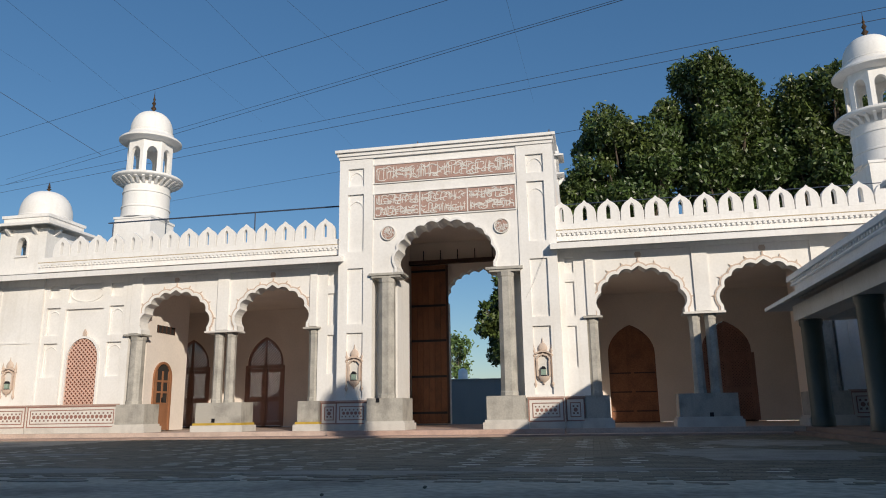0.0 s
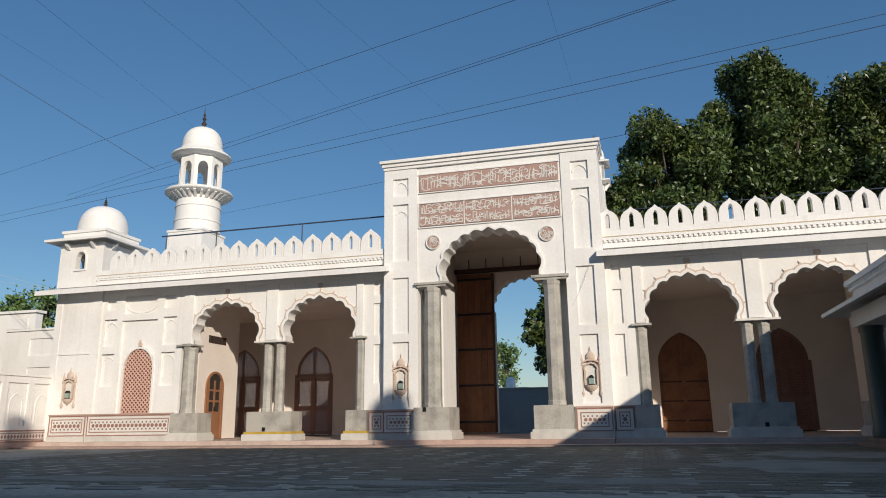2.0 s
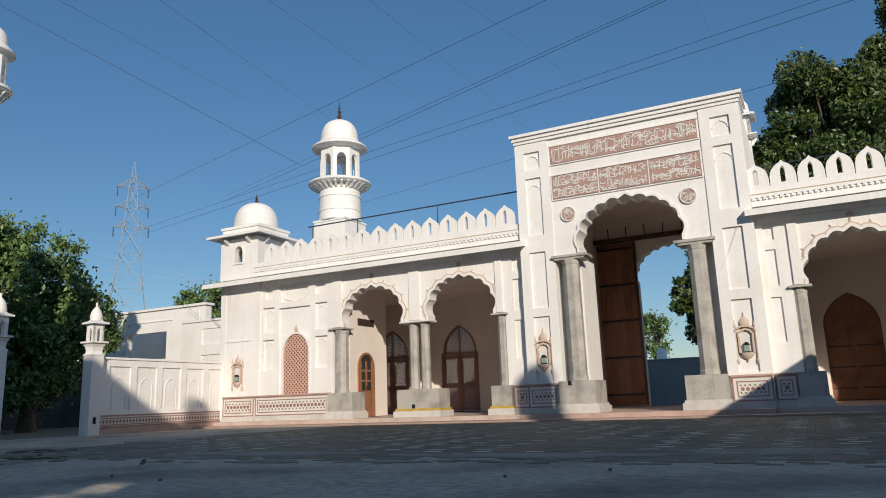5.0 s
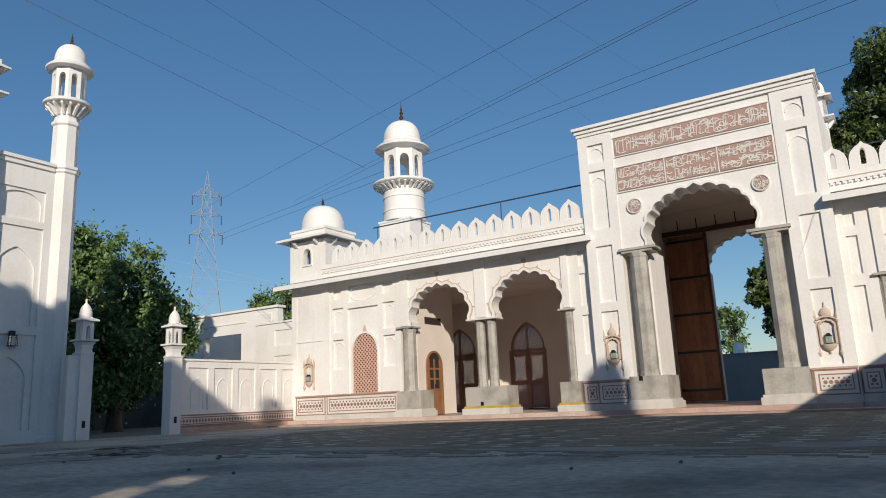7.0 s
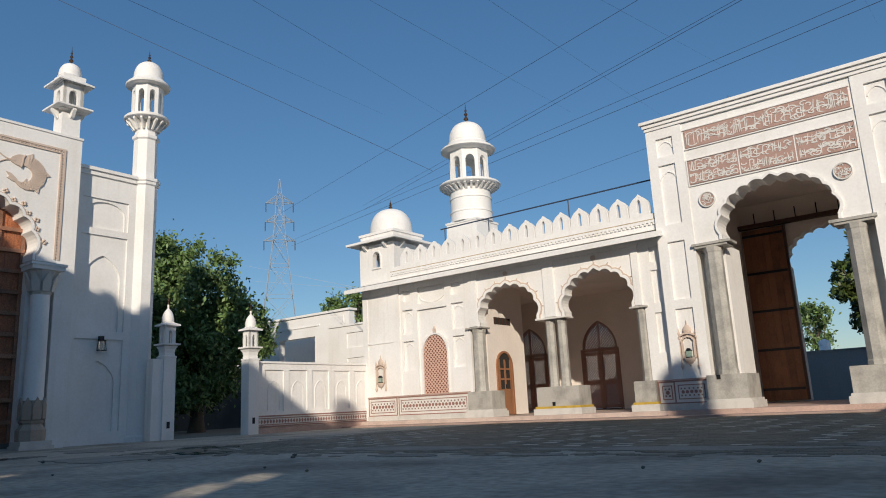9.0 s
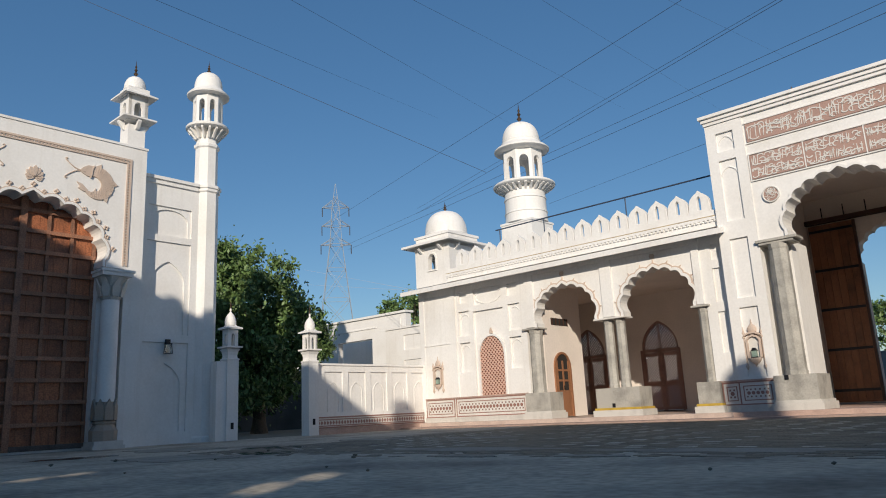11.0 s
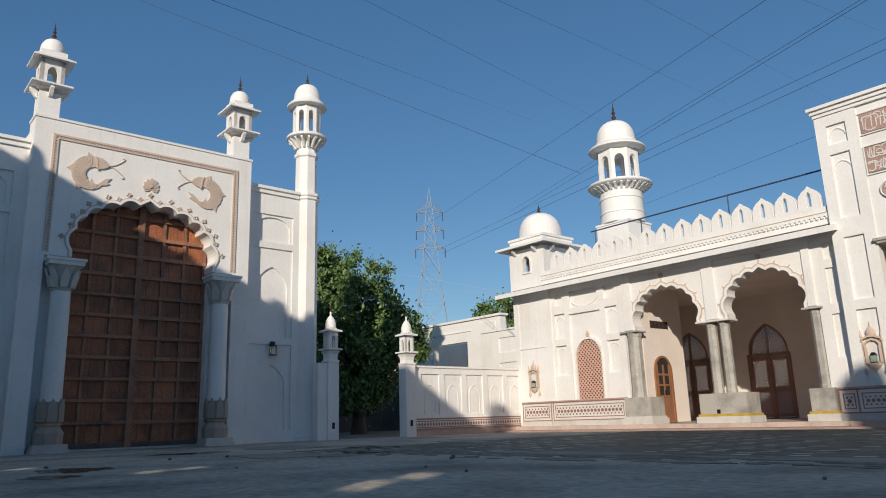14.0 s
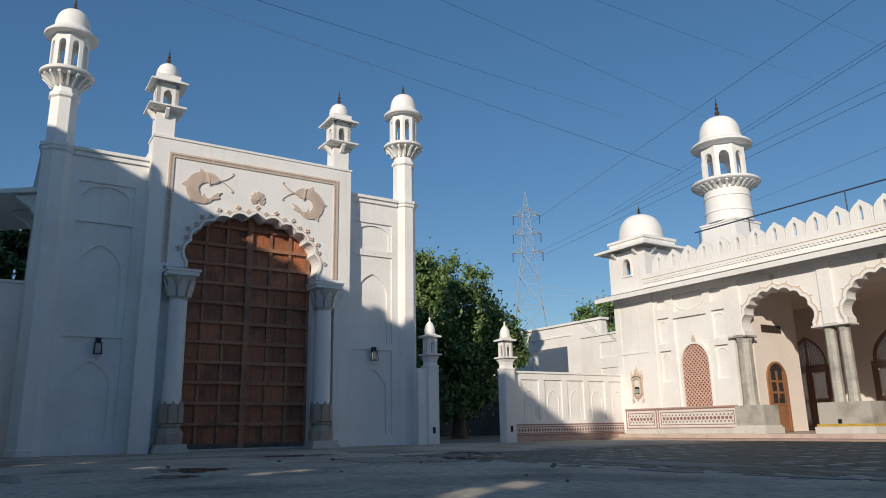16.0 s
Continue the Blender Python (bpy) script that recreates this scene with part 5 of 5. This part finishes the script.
part("eave", bm, WHITE, porch)
bm = bmesh.new()
pts = [(8.72, -1.1, 3.10), (16, -1.1, 3.10), (16, -1.8, 3.36), (9.40, -1.8, 3.36)]
lo = [bm.verts.new(p) for p in pts]
hi = [bm.verts.new((x, y, z + 0.09)) for x, y, z in pts]
bm.faces.new(lo)
bm.faces.new(hi)
for i in range(4):
    j = (i + 1) % 4
    bm.faces.new((lo[i], lo[j], hi[j], hi[i]))
part("eave_return", bm, WHITE, porch)
part("parapet", boxes((9.35, 9.65, -15.5, -1.75, 3.47, 3.66), (9.26, 9.65, -15.5, -1.68, 3.661, 3.70), (9.20, 9.65, -15.5, -1.62, 3.78, 3.90), (9.32, 9.65, -15.5, -1.72, 3.701, 3.779),
                      (9.651, 16, -1.95, -1.70, 3.47, 3.9)), WHITE, porch)
bm = bmesh.new()
for k in range(90):
    y = -15.4 + k * 0.152
    box(bm, 9.25, 9.319, y, y + 0.075, 3.705, 3.775)
tagged(part("dentil_course", bm, WHITE, porch), kind="stuff")
part("upper_tier", boxes((9.9, 16, -15.5, -7.4, 3.9, 4.35), (9.75, 16, -15.5, -7.25, 4.351, 4.45), (9.68, 16, -15.5, -7.18, 4.451, 4.58), (9.6, 16, -15.5, -7.1, 4.581, 4.66)), WHITE, porch, bevel=0.01)
part("porch_ceiling", boxes((9.41, 16, -15.5, -1.81, 3.30, 3.46)), CREAM, porch)
part("porch_floor", boxes((9.2, 16.5, -15.6, -1.75, 0.0, 0.19)), STEP_STONE, porch, bevel=0.01)
part("step", boxes((8.98, 9.199, -15.6, -1.53, 0.0, 0.09), (9.2, 16.5, -1.749, -1.53, 0.0, 0.09)), STEP_STONE, porch, bevel=0.01)
part("porch_wall", recessed_wall(bmesh.new(), 13.2, 13.6, 0.19, 3.29, -14.0, -3.4, [], 0.0), WHITE, porch)

# ---- the unseen tall building, set to shade the court ----
RY, RZ = -30.0, 12.55
hall = thing("main_hall", "tall plain white unseen hall whose shadow covers the court", "building")
# Gaps cut through the unseen wall so flecks of sun land on the court.
holes = [(8.1, 8.6, 5.45, 5.75), (8.35, 8.85, 5.87, 6.13), (3.5, 4.0, 5.33, 5.5), (3.75, 4.2, 5.6, 5.78), (-4.4, -3.9, 4.25, 4.45), (-3.8, -3.3, 4.7, 4.85), (-0.3, 0.2, 4.92, 5.08)]
holes = [(a, b, c - 0.03, d + 0.04) for a, b, c, d in holes]
xs = sorted({-28.0, 42.0, *[h[0] for h in holes], *[h[1] for h in holes]})
bm = bmesh.new()
for a, b in zip(xs, xs[1:]):
    cuts = sorted((h[2], h[3]) for h in holes if h[0] <= a and b <= h[1])
    z = 0.0
    for c, d in cuts:
        box(bm, a, b, RY, RY + 0.12, z, c)
        z = d
    box(bm, a, b, RY, RY + 0.12, z, RZ)
part("front_wall", bm, WHITE, hall)
# Stepped to fit the shadow edge on the door gatehouse and boundary wall.
part("raised_parapet", prism(bmesh.new(), [(-28.0, RZ), (4.4, RZ), (2.4, RZ + 0.55), (-28.0, RZ + 0.55)], RY, RY + 0.12), WHITE, hall)
# Unseen domes, sized and placed for the bumps in that shadow edge.
for x, r, up in ((19.0, 0.5, 1.68), (5.6, 0.38, 0.9), (30.0, 0.8, 0.9), (-7.5, 0.3, 0.62), (-2.2, 0.22, 0.55), (-0.9, 0.36, 0.58), (-4.6, 0.18, 0.5)):
    part("roof_dome", lathe(bmesh.new(), [(r, RZ), (r, RZ + up), *[(r * math.cos(i * math.pi / 14), RZ + up + r * 1.1 * math.sin(i * math.pi / 14)) for i in range(1, 7)], (0, RZ + up + r * 1.15)], 20, (x, RY + 0.15)), WHITE, hall, smooth=True)
# Unseen added wall; its height keeps skylight and sun off the porch.
far_side = part("wall_east", boxes((21.5, 22.0, -30, -0.95, 0.0, 9.0)), WHITE, None)
tagged(far_side, "unseen plain white wall, added to close the court and dim the porch", "wall", kind="structure")

# low yard wall beside the door gatehouse
annex = thing("side_yard_wall", "dim cream yard wall beside the gatehouse", "wall", at=(-17.25, -20.5, 0), rz=90)
part("wall", boxes((-9.0, 0.5, 0.0, 0.4, 0.0, 4.42)), CREAM, annex)
part("coping", boxes((-9.0, 0.5, -0.04, 0.44, 4.421, 4.5)), CREAM, annex)

# Unseen added wall that blocks skylight from the gatehouse's near side.
south = part("wall_south", boxes((-17.2, -10.5, -23.2, -22.8, 0.0, 6.2)), CREAM, None)
tagged(south, "unseen cream wall, added to dim the door gatehouse corner", "wall", kind="structure")

# ---- beyond the boundary wall ----
far = thing("far_building", "low white building with a shaded open bay beyond the wall", "building")
part("wall", boxes((-31.5, -28.6, 6.0, 6.4, 0.0, 5.9), (-28.6, -25.6, 6.0, 6.4, 4.75, 5.9), (-25.6, -22.9, 6.0, 6.4, 0.0, 5.9)), WHITE, far)
part("coping", boxes((-31.6, -22.8, 5.9, 6.5, 5.901, 6.02)), WHITE, far)
part("panel", boxes((-24.5, -23.3, 5.96, 5.999, 5.15, 5.65), (-24.5, -23.3, 5.96, 5.999, 3.3, 4.75), (-29.6, -25.2, 5.96, 5.999, 5.3, 5.36)), WHITE, far)
part("bay_back", boxes((-37, -24.0, 8.6, 8.9, 0.0, 5.5)), WHITE, far)
part("bay_roof", boxes((-31.5, -22.9, 6.41, 6.7, 4.9, 5.2)), WHITE, far)
link = thing("link_wall", "short white wall with sunk panels joining the wing", "wall")
part("wall", recessed_wall(bmesh.new(), -22.89, -16.2, 0.0, 4.8, 4.5, 4.8, [(-21.6, -20.3, 3.7, 4.45), (-21.6, -20.3, 2.2, 3.2)], 0.05), WHITE, link)
part("coping", boxes((-22.89, -16.2, 4.44, 4.86, 4.801, 4.89)), WHITE, link)
lane_house = thing("lane_house", "grey house wall with dark windows in the shaded lane", "building", at=(-31.5, 2.0, 0), rz=90)
part("wall", boxes((-9, 3.9, 0.0, 0.4, 0.0, 3.4)), LANE_WALL, lane_house)
for x in (-2.6, -0.4, 1.2):
    part("window", boxes((x, x + 0.5, -0.02, -0.002, 0.9, 2.3)), DARK, lane_house)

rear = thing("rear_wall", "blue-grey rendered yard wall beyond the gate passage", "wall")
part("wall", boxes((-6, 3.4, 15.0, 15.3, 0.0, 2.22)), BLUE_WALL, rear)
part("coping", boxes((-6, 3.4, 14.95, 15.35, 2.221, 2.27)), BLUE_WALL, rear)
# Added sunlit wall, set here to make the lattice door holes look bright.
yard = thing("yard_wall", "added white wall, a bright backdrop for the lattice door holes", "wall")
part("wall", boxes((-30, -6.6, 20.0, 20.3, -0.06, 4.6), (5.0, 30, 20.0, 20.3, -0.06, 4.6)), WHITE, yard)
shed = thing("pump_house", "low white block behind the yard wall carrying a tank", "building")
part("wall", boxes((-9.1, -5.9, 44.0, 46.6, -0.06, 3.5), (-9.2, -5.8, 43.9, 46.7, 3.501, 3.58)), WHITE, shed, bevel=0.01)
tank = thing("water_tank", "small white plastic water tank on the pump house roof", "tank", at=(-7.45, 45.0, 3.58))
part("tank_body", lathe(bmesh.new(), [(0.43, 0.0), (0.45, 0.06), (0.43, 0.24), (0.45, 0.27), (0.43, 0.47), (0.45, 0.5), (0.43, 0.74), (0.36, 0.86), (0.17, 0.94), (0.15, 1.0), (0.0, 1.01)], 22), TANK, tank, smooth=True)


# ---- trees ----
def leaf_cloud(clumps, leaves, size, seed, loose=False):
    """Small bent leaves scattered in uneven clumps."""
    rs = np.random.RandomState(seed)
    vol = np.array([c[3] ** 2 for c in clumps])
    counts = np.maximum(20, (leaves * vol / vol.sum()).astype(int))
    cs = []
    for (x, y, z, r), n in zip(clumps, counts):
        d = rs.normal(size=(n, 3))
        d /= np.linalg.norm(d, axis=1)[:, None]
        rad = r * (0.3 + 0.75 * rs.rand(n) ** 0.7 + 0.05 * rs.exponential(size=n))
        if loose:
            rad = r * np.abs(rs.normal(size=n)) * 0.85
        rad *= 1 + 0.16 * np.sin(5 * d[:, 0] + x) * np.sin(4 * d[:, 2] + y)
        cs.append(np.array([x, y, z]) + d * rad[:, None] * np.array([1, 1, 0.9]))
    c = np.concatenate(cs)
    n = len(c)
    a = rs.normal(size=(n, 3))
    a[:, 2] -= 0.5
    a /= np.linalg.norm(a, axis=1)[:, None]
    b = np.cross(a, rs.normal(size=(n, 3)))
    b /= np.linalg.norm(b, axis=1)[:, None]
    s = size * (0.6 + 0.8 * rs.rand(n))[:, None]
    v = np.stack([c - a * s, c + b * s * 0.45, c + a * s, c - b * s * 0.45], axis=1).reshape(-1, 3)
    f = np.arange(4 * n).reshape(-1, 4)
    return v, f


def tree(name, label, at, clumps, leaves, size, seed, material, trunk_r=0.3, loose=False):
    t = thing(name, label, "tree", at=at)
    rnd = random.Random(seed)
    top = sum(c[2] for c in clumps) / len(clumps)
    bm = bmesh.new()
    lathe(bm, [(trunk_r * 1.5, -0.06), (trunk_r * 1.1, 0.5), (trunk_r, top * 0.3), (trunk_r * 0.75, top * 0.6), (trunk_r * 0.3, top)], 10)
    part("trunk", bm, BARK, t, smooth=True)
    for c in clumps[::max(1, len(clumps) // 50)]:
        bm = bmesh.new()
        p0 = Vector((0, 0, top * rnd.uniform(0.35, 0.6)))
        p2 = Vector(c[:3])
        p1 = (p0 + p2) / 2 + Vector((0, 0, -0.25 * c[3]))
        rod(bm, p0, p1, trunk_r * 0.24, 7)
        rod(bm, p1, p2, trunk_r * 0.12, 6)
        part("limb", bm, BARK, t)
    v, f = leaf_cloud(clumps, leaves, size, seed, loose)
    me = bpy.data.meshes.new("crown")
    me.from_pydata(v.tolist(), [], f.tolist())
    me.materials.append(material)
    crown = new("crown", me)
    crown.parent = t
    return t


def clumps_in(cx, cy, cz, rx, ry, rz, n, r, seed):
    rnd = random.Random(seed)
    out = []
    while len(out) < n:
        p = [rnd.uniform(-1.15, 1.15) for _ in range(3)]
        lobes = 1 + 0.05 * math.sin(3 * math.atan2(p[2], p[0]) + seed) + 0.06 * math.sin(7 * math.atan2(p[2], p[0] + 0.3) + 2 * seed)
        l = sum(q * q for q in p) / lobes ** 2
        if 0.1 < l < 1.0:
            out.append((cx + p[0] * rx, cy + p[1] * ry, cz + p[2] * rz, r * rnd.choice((0.45, 0.6, 0.8, 1.0, 1.25))))
    return out


dense = "tall dark-green tree with dense leathery leaves behind the gatehouse"
tree("tall_tree", dense, (7.0, 17, 0), clumps_in(-0.7, 0, 12.9, 2.7, 2.0, 3.4, 70, 0.85, 1) + clumps_in(-3.2, 0, 12.0, 1.4, 1.2, 1.9, 16, 0.8, 9), 54000, 0.13, 1, LEAF, 0.35)
tree("tall_tree", dense, (11.9, 18, 0), clumps_in(-0.2, 0, 15.0, 3.3, 2.6, 4.1, 84, 0.95, 2) + clumps_in(0.5, 0, 12.2, 3.8, 2.0, 1.9, 30, 0.9, 12), 86000, 0.13, 2, LEAF, 0.45)
tree("tall_tree", dense, (17.0, 18, 0), clumps_in(0, 0, 14.1, 3.0, 2.4, 3.8, 60, 0.95, 3) + clumps_in(0, 0, 12.2, 3.8, 2.0, 1.9, 26, 0.9, 13), 60000, 0.13, 3, LEAF, 0.4)
tree("lane_tree", "broad sunlit green tree in the lane behind the wall", (-26.0, -1.0, 0), clumps_in(-0.4, -1.3, 5.35, 3.2, 3.6, 3.55, 330, 0.48, 4) + clumps_in(0.3, 1.3, 4.6, 2.0, 2.3, 2.3, 90, 0.46, 8) + clumps_in(0.3, 3.4, 4.5, 0.8, 1.1, 0.9, 16, 0.34, 18) + clumps_in(-0.3, -1.0, 2.3, 2.6, 3.0, 1.4, 90, 0.42, 28), 100000, 0.115, 4, LEAF_MID, 0.3, True)
tree("yard_tree", "dark tree with drooping leafy boughs beyond the passage", (0.9, 20, 0), clumps_in(-1.15, 0, 5.3, 1.75, 1.4, 3.1, 60, 0.6, 5), 18000, 0.15, 5, LEAF, 0.22)
tree("small_tree", "small light green tree beyond the yard wall", (-10.7, 60.7, 0), clumps_in(0, 0, 6.9, 1.6, 1.5, 2.4, 34, 0.55, 6), 3000, 0.2, 6, LEAF_MID, 0.12, True)
tree("far_tree", "thin green tree crown behind the far building", (-38.0, 22, 0), clumps_in(-0.5, 0, 8.5, 4.2, 2, 1.9, 46, 0.6, 7), 6500, 0.17, 7, LEAF_MID, 0.2, True)

tree("side_yard_tree", "dark leafy tree behind the side yard wall", (-27.5, -21.2, 0), clumps_in(0, 0, 6.7, 2.0, 2.0, 2.4, 50, 0.6, 15), 14000, 0.15, 15, LEAF, 0.22)

# ---- pylon and overhead wires ----
pyl = thing("pylon", "tall galvanised lattice power pylon with three cross-arms", "pylon", at=(-94.6, 60.0, 0), rz=50)
levels = [(0.0, 4.4), (8, 3.7), (15, 3.0), (21, 2.3), (26.5, 1.65), (31, 1.1), (34.5, 0.85), (38, 0.65), (40, 0.35), (42.6, 0.03)]
for sx, sy in ((-1, -1), (1, -1), (1, 1), (-1, 1)):
    bm = bmesh.new()
    for (z0, a), (z1, b) in zip(levels, levels[1:]):
        rod(bm, (sx * a, sy * a, z0), (sx * b, sy * b, z1), 0.055, 4)
    part("leg", bm, STEEL, pyl)
bm = bmesh.new()
for (z0, a), (z1, b) in zip(levels, levels[1:-1]):
    for k in range(4):
        c = [(-1, -1), (1, -1), (1, 1), (-1, 1)]
        p, q = c[k], c[(k + 1) % 4]
        rod(bm, (p[0] * a, p[1] * a, z0), (q[0] * b, q[1] * b, z1), 0.045, 4)
        rod(bm, (q[0] * a, q[1] * a, z0), (p[0] * b, p[1] * b, z1), 0.045, 4)
        rod(bm, (p[0] * b, p[1] * b, z1), (q[0] * b, q[1] * b, z1), 0.045, 4)
part("bracing", bm, STEEL, pyl)
for z, l in ((31, 2.7), (34.5, 2.5), (38, 2.4)):
    for sx in (-1, 1):
        bm = bmesh.new()
        for sy in (-0.7, 0.7):
            rod(bm, (sx * 0.7, sy, z), (sx * l, 0, z), 0.08, 4)
            rod(bm, (sx * 0.6, sy, z + 1.2), (sx * l, 0, z), 0.07, 4)
        part("cross_arm", bm, STEEL, pyl)
        part("insulator", rod(bmesh.new(), (sx * l, 0, z), (sx * l, 0, z - 1.7), 0.09, 6), CABLE, pyl, "dark insulator string")


def wire(p, q, r, sag, label="thin black overhead power line", beyond=0.02):
    """A wire through two points, drawn out past the nearer one and sagging a little."""
    p, q = Vector(p), Vector(q)
    bm = bmesh.new()
    n = 14
    pts = []
    for i in range(n + 1):
        u = -beyond + (1.4 + beyond) * i / n
        o = p.lerp(q, u)
        o.z -= sag * 4 * u * (1 - u)
        pts.append(o)
    d = (q - p).normalized()
    sa = d.orthogonal().normalized()
    sb = d.cross(sa)
    rings = [[bm.verts.new(o + r * (math.cos(k * math.pi / 2) * sa + math.sin(k * math.pi / 2) * sb)) for k in range(4)] for o in pts]
    for a, b in zip(rings, rings[1:]):
        for k in range(4):
            bm.faces.new((a[k], a[(k + 1) % 4], b[(k + 1) % 4], b[k]))
    w = part("overhead_wire", bm, CABLE, None)
    tagged(w, label, "cable", group="overhead wires")


for p, q, r in (((-67.7, 68.5, 40.2), (-103.6, -0.9, 67.6), 0.034), ((-84.6, 52.7, 33.0), (-4.4, 16.3, 24.1), 0.016),
                ((-75.3, 62.2, 34.1), (2.4, 17.8, 23.1), 0.015), ((-75.4, 62.4, 33.4), (2.9, 17.9, 23.1), 0.018),
                ((-84.3, 54.9, 28.7), (12.2, 18.3, 20.9), 0.016), ((-84.4, 55.0, 27.8), (12.9, 18.4, 20.4), 0.018),
                ((-58.3, 75.9, 33.4), (5.3, 25.3, 19.2), 0.016)):
    wire(p, q, r, 0.0)
for p, q in (((-72.0, 83.3, 54.3), (-35.2, 13.0, 30.3)), ((-57.2, 91.1, 57.4), (-29.6, 17.7, 31.4)), ((-42.1, 99.4, 54.8), (-23.5, 21.8, 32.1)),
             ((-30.8, 100.4, 60.6), (-17.8, 24.8, 32.4)), ((-4.0, 105.4, 60.0), (-0.4, 30.4, 31.0)), ((-84.8, 70.6, 57.8), (-39.4, 8.8, 29.0))):
    wire(p, q, 0.011, 0.0, "faint thin overhead power line", 0.7)
for p in ((-42.8, 14.2, 12.5), (-42.9, 14.4, 11.3)):
    bm = rod(bmesh.new(), p, (-16.3, 0.3, 5.55), 0.008, 4)
    tagged(part("overhead_wire", bm, TANK, None), "pale service wire running to the roof", "cable", group="overhead wires")

# ---- paving ----
apron = part("apron", boxes((-15.8, 9.0, -1.6, -0.56, -0.05, 0.05)), KERB, None, bevel=0.01)
tagged(apron, "reddish stone apron along the arcade", "pavement", kind="structure")
paving = thing("paving", "dark grey brick paving with pale bricks set in rows", "paving", kind="structure")
LX, LY = 0.24, 0.12
rs = np.random.RandomState(5)
bricks = []
for j in range(int(12.6 / LY)):
    for i in range(int(20.5 / LX) + 1):
        x = -9.2 + i * LX + (LX / 2 if j % 2 else 0)
        y = -14.2 + j * LY
        if y < -13.1 and rs.rand() < (-13.1 - y) * 0.9:
            continue
        run = i % 3 == 0 and j % 3 == 0 and (j // 18 + i // 6) % 3 != 2
        pale = run and y > -12.9 and -8.0 < x < 6.5 and rs.rand() < (0.95 if y < -5 else 0.6)
        bricks.append((x, y, pale))


def brick_mesh():
    g = 0.005
    bm = boxes((g, LX - g, g, LY - g, -0.012, 0.0))
    return bm


near = [b for b in bricks if not b[2] and -0.6 < b[0] < 2.4 and b[1] < -11.0][:300]
near_set = set((b[0], b[1]) for b in near)
first = None
for x, y, _ in near:
    at = pose(x, y, float(rs.rand()) * 0.003)
    if first is None:
        first = part("brick", brick_mesh(), PAVER, paving, at=at)
    else:
        share(first, "brick", paving, at)


def joined_bricks(rows, name, material, label):
    g = 0.005
    base = np.array([(g, g, -0.012), (LX - g, g, -0.012), (LX - g, LY - g, -0.012), (g, LY - g, -0.012), (g, g, 0), (LX - g, g, 0), (LX - g, LY - g, 0), (g, LY - g, 0)])
    faces = np.array([(4, 5, 6, 7), (0, 1, 5, 4), (1, 2, 6, 5), (2, 3, 7, 6), (3, 0, 4, 7)])
    o = np.array([(x, y, rs.rand() * 0.003) for x, y, _ in rows])
    v = (base[None] + o[:, None]).reshape(-1, 3)
    f = (faces[None] + 8 * np.arange(len(o))[:, None, None]).reshape(-1, 4)
    me = bpy.data.meshes.new(name)
    me.from_pydata(v.tolist(), [], f.tolist())
    me.materials.append(material)
    ob = new(name, me)
    ob.parent = paving
    tagged(ob, label, kind="stuff")


joined_bricks([b for b in bricks if b[2]], "pale_bricks", PAVER_PALE, "pale paving bricks in rows")
joined_bricks([b for b in bricks if not b[2] and (b[0], b[1]) not in near_set], "brick_field", PAVER_REST, "dark grey paving bricks")


def patch(x, y, rx, ry, z, seed):
    """A worn, uneven skin of cement on the court."""
    rnd = random.Random(seed)
    pts = []
    for k in range(22):
        a = 2 * math.pi * k / 22
        r = 1 + rnd.uniform(-0.28, 0.28)
        pts.append((x + rx * r * math.cos(a), y + ry * r * math.sin(a)))
    bm = bmesh.new()
    top = [bm.verts.new((px, py, z)) for px, py in pts]
    low = [bm.verts.new((px, py, -0.01)) for px, py in pts]
    bm.faces.new(top)
    for k in range(22):
        j = (k + 1) % 22
        bm.faces.new((low[k], low[j], top[j], top[k]))
    return bm


skin = thing("cement_patches", "pale worn cement patches on the courtyard paving", "paving", kind="structure")
for k, (x, y, rx, ry) in enumerate(((-3.0, -12.6, 1.6, 0.35), (1.2, -12.9, 1.8, 0.3), (4.0, -12.4, 1.2, 0.35), (-6.0, -9.0, 1.4, 0.3), (6.6, -9.5, 1.8, 1.3), (-9.0, -9.2, 1.0, 0.35), (7.4, -6.0, 1.2, 1.4), (-11.8, -12.6, 1.6, 0.8), (-7.6, -14.8, 1.3, 0.8), (-0.1, -13.8, 0.5, 0.14), (-1.8, -13.95, 0.5, 0.14))):
    part("patch", patch(x, y, rx, ry, 0.0036 + 0.0004 * k, k), CEMENT, skin)
damp = thing("damp_stains", "dark damp stains on the concrete near the big door", "stain", kind="structure")
for k, (x, y, rx, ry) in enumerate(((-8.7, -12.0, 0.9, 0.5), (-6.9, -13.4, 0.7, 0.45), (-7.1, -18.3, 0.75, 0.45), (-5.6, -18.9, 0.4, 0.3), (-6.9, -20.7, 1.0, 0.22), (-11.2, -14.9, 0.5, 0.9))):
    part("stain", patch(x, y, rx, ry, 0.001, 40 + k), DAMP, damp)


# small stones and scraps lying on the court
rs3 = random.Random(77)
for k in range(16):
    r = rs3.uniform(0.018, 0.04)
    bm = bmesh.new()
    bmesh.ops.create_icosphere(bm, subdivisions=1, radius=r)
    for v in bm.verts:
        v.co *= rs3.uniform(0.75, 1.2)
        v.co.z *= 0.6
    x, y = rs3.uniform(-9.0, 5.5), rs3.uniform(-18.5, -12.8)
    p = part("pebble", bm, EARTH, None, at=pose(x, y, 0.004 + r * 0.45, 0, 0, rs3.uniform(0, 360)))
    tagged(p, "small dark pebble lying on the courtyard floor", "pebble", group="pebbles on the court")
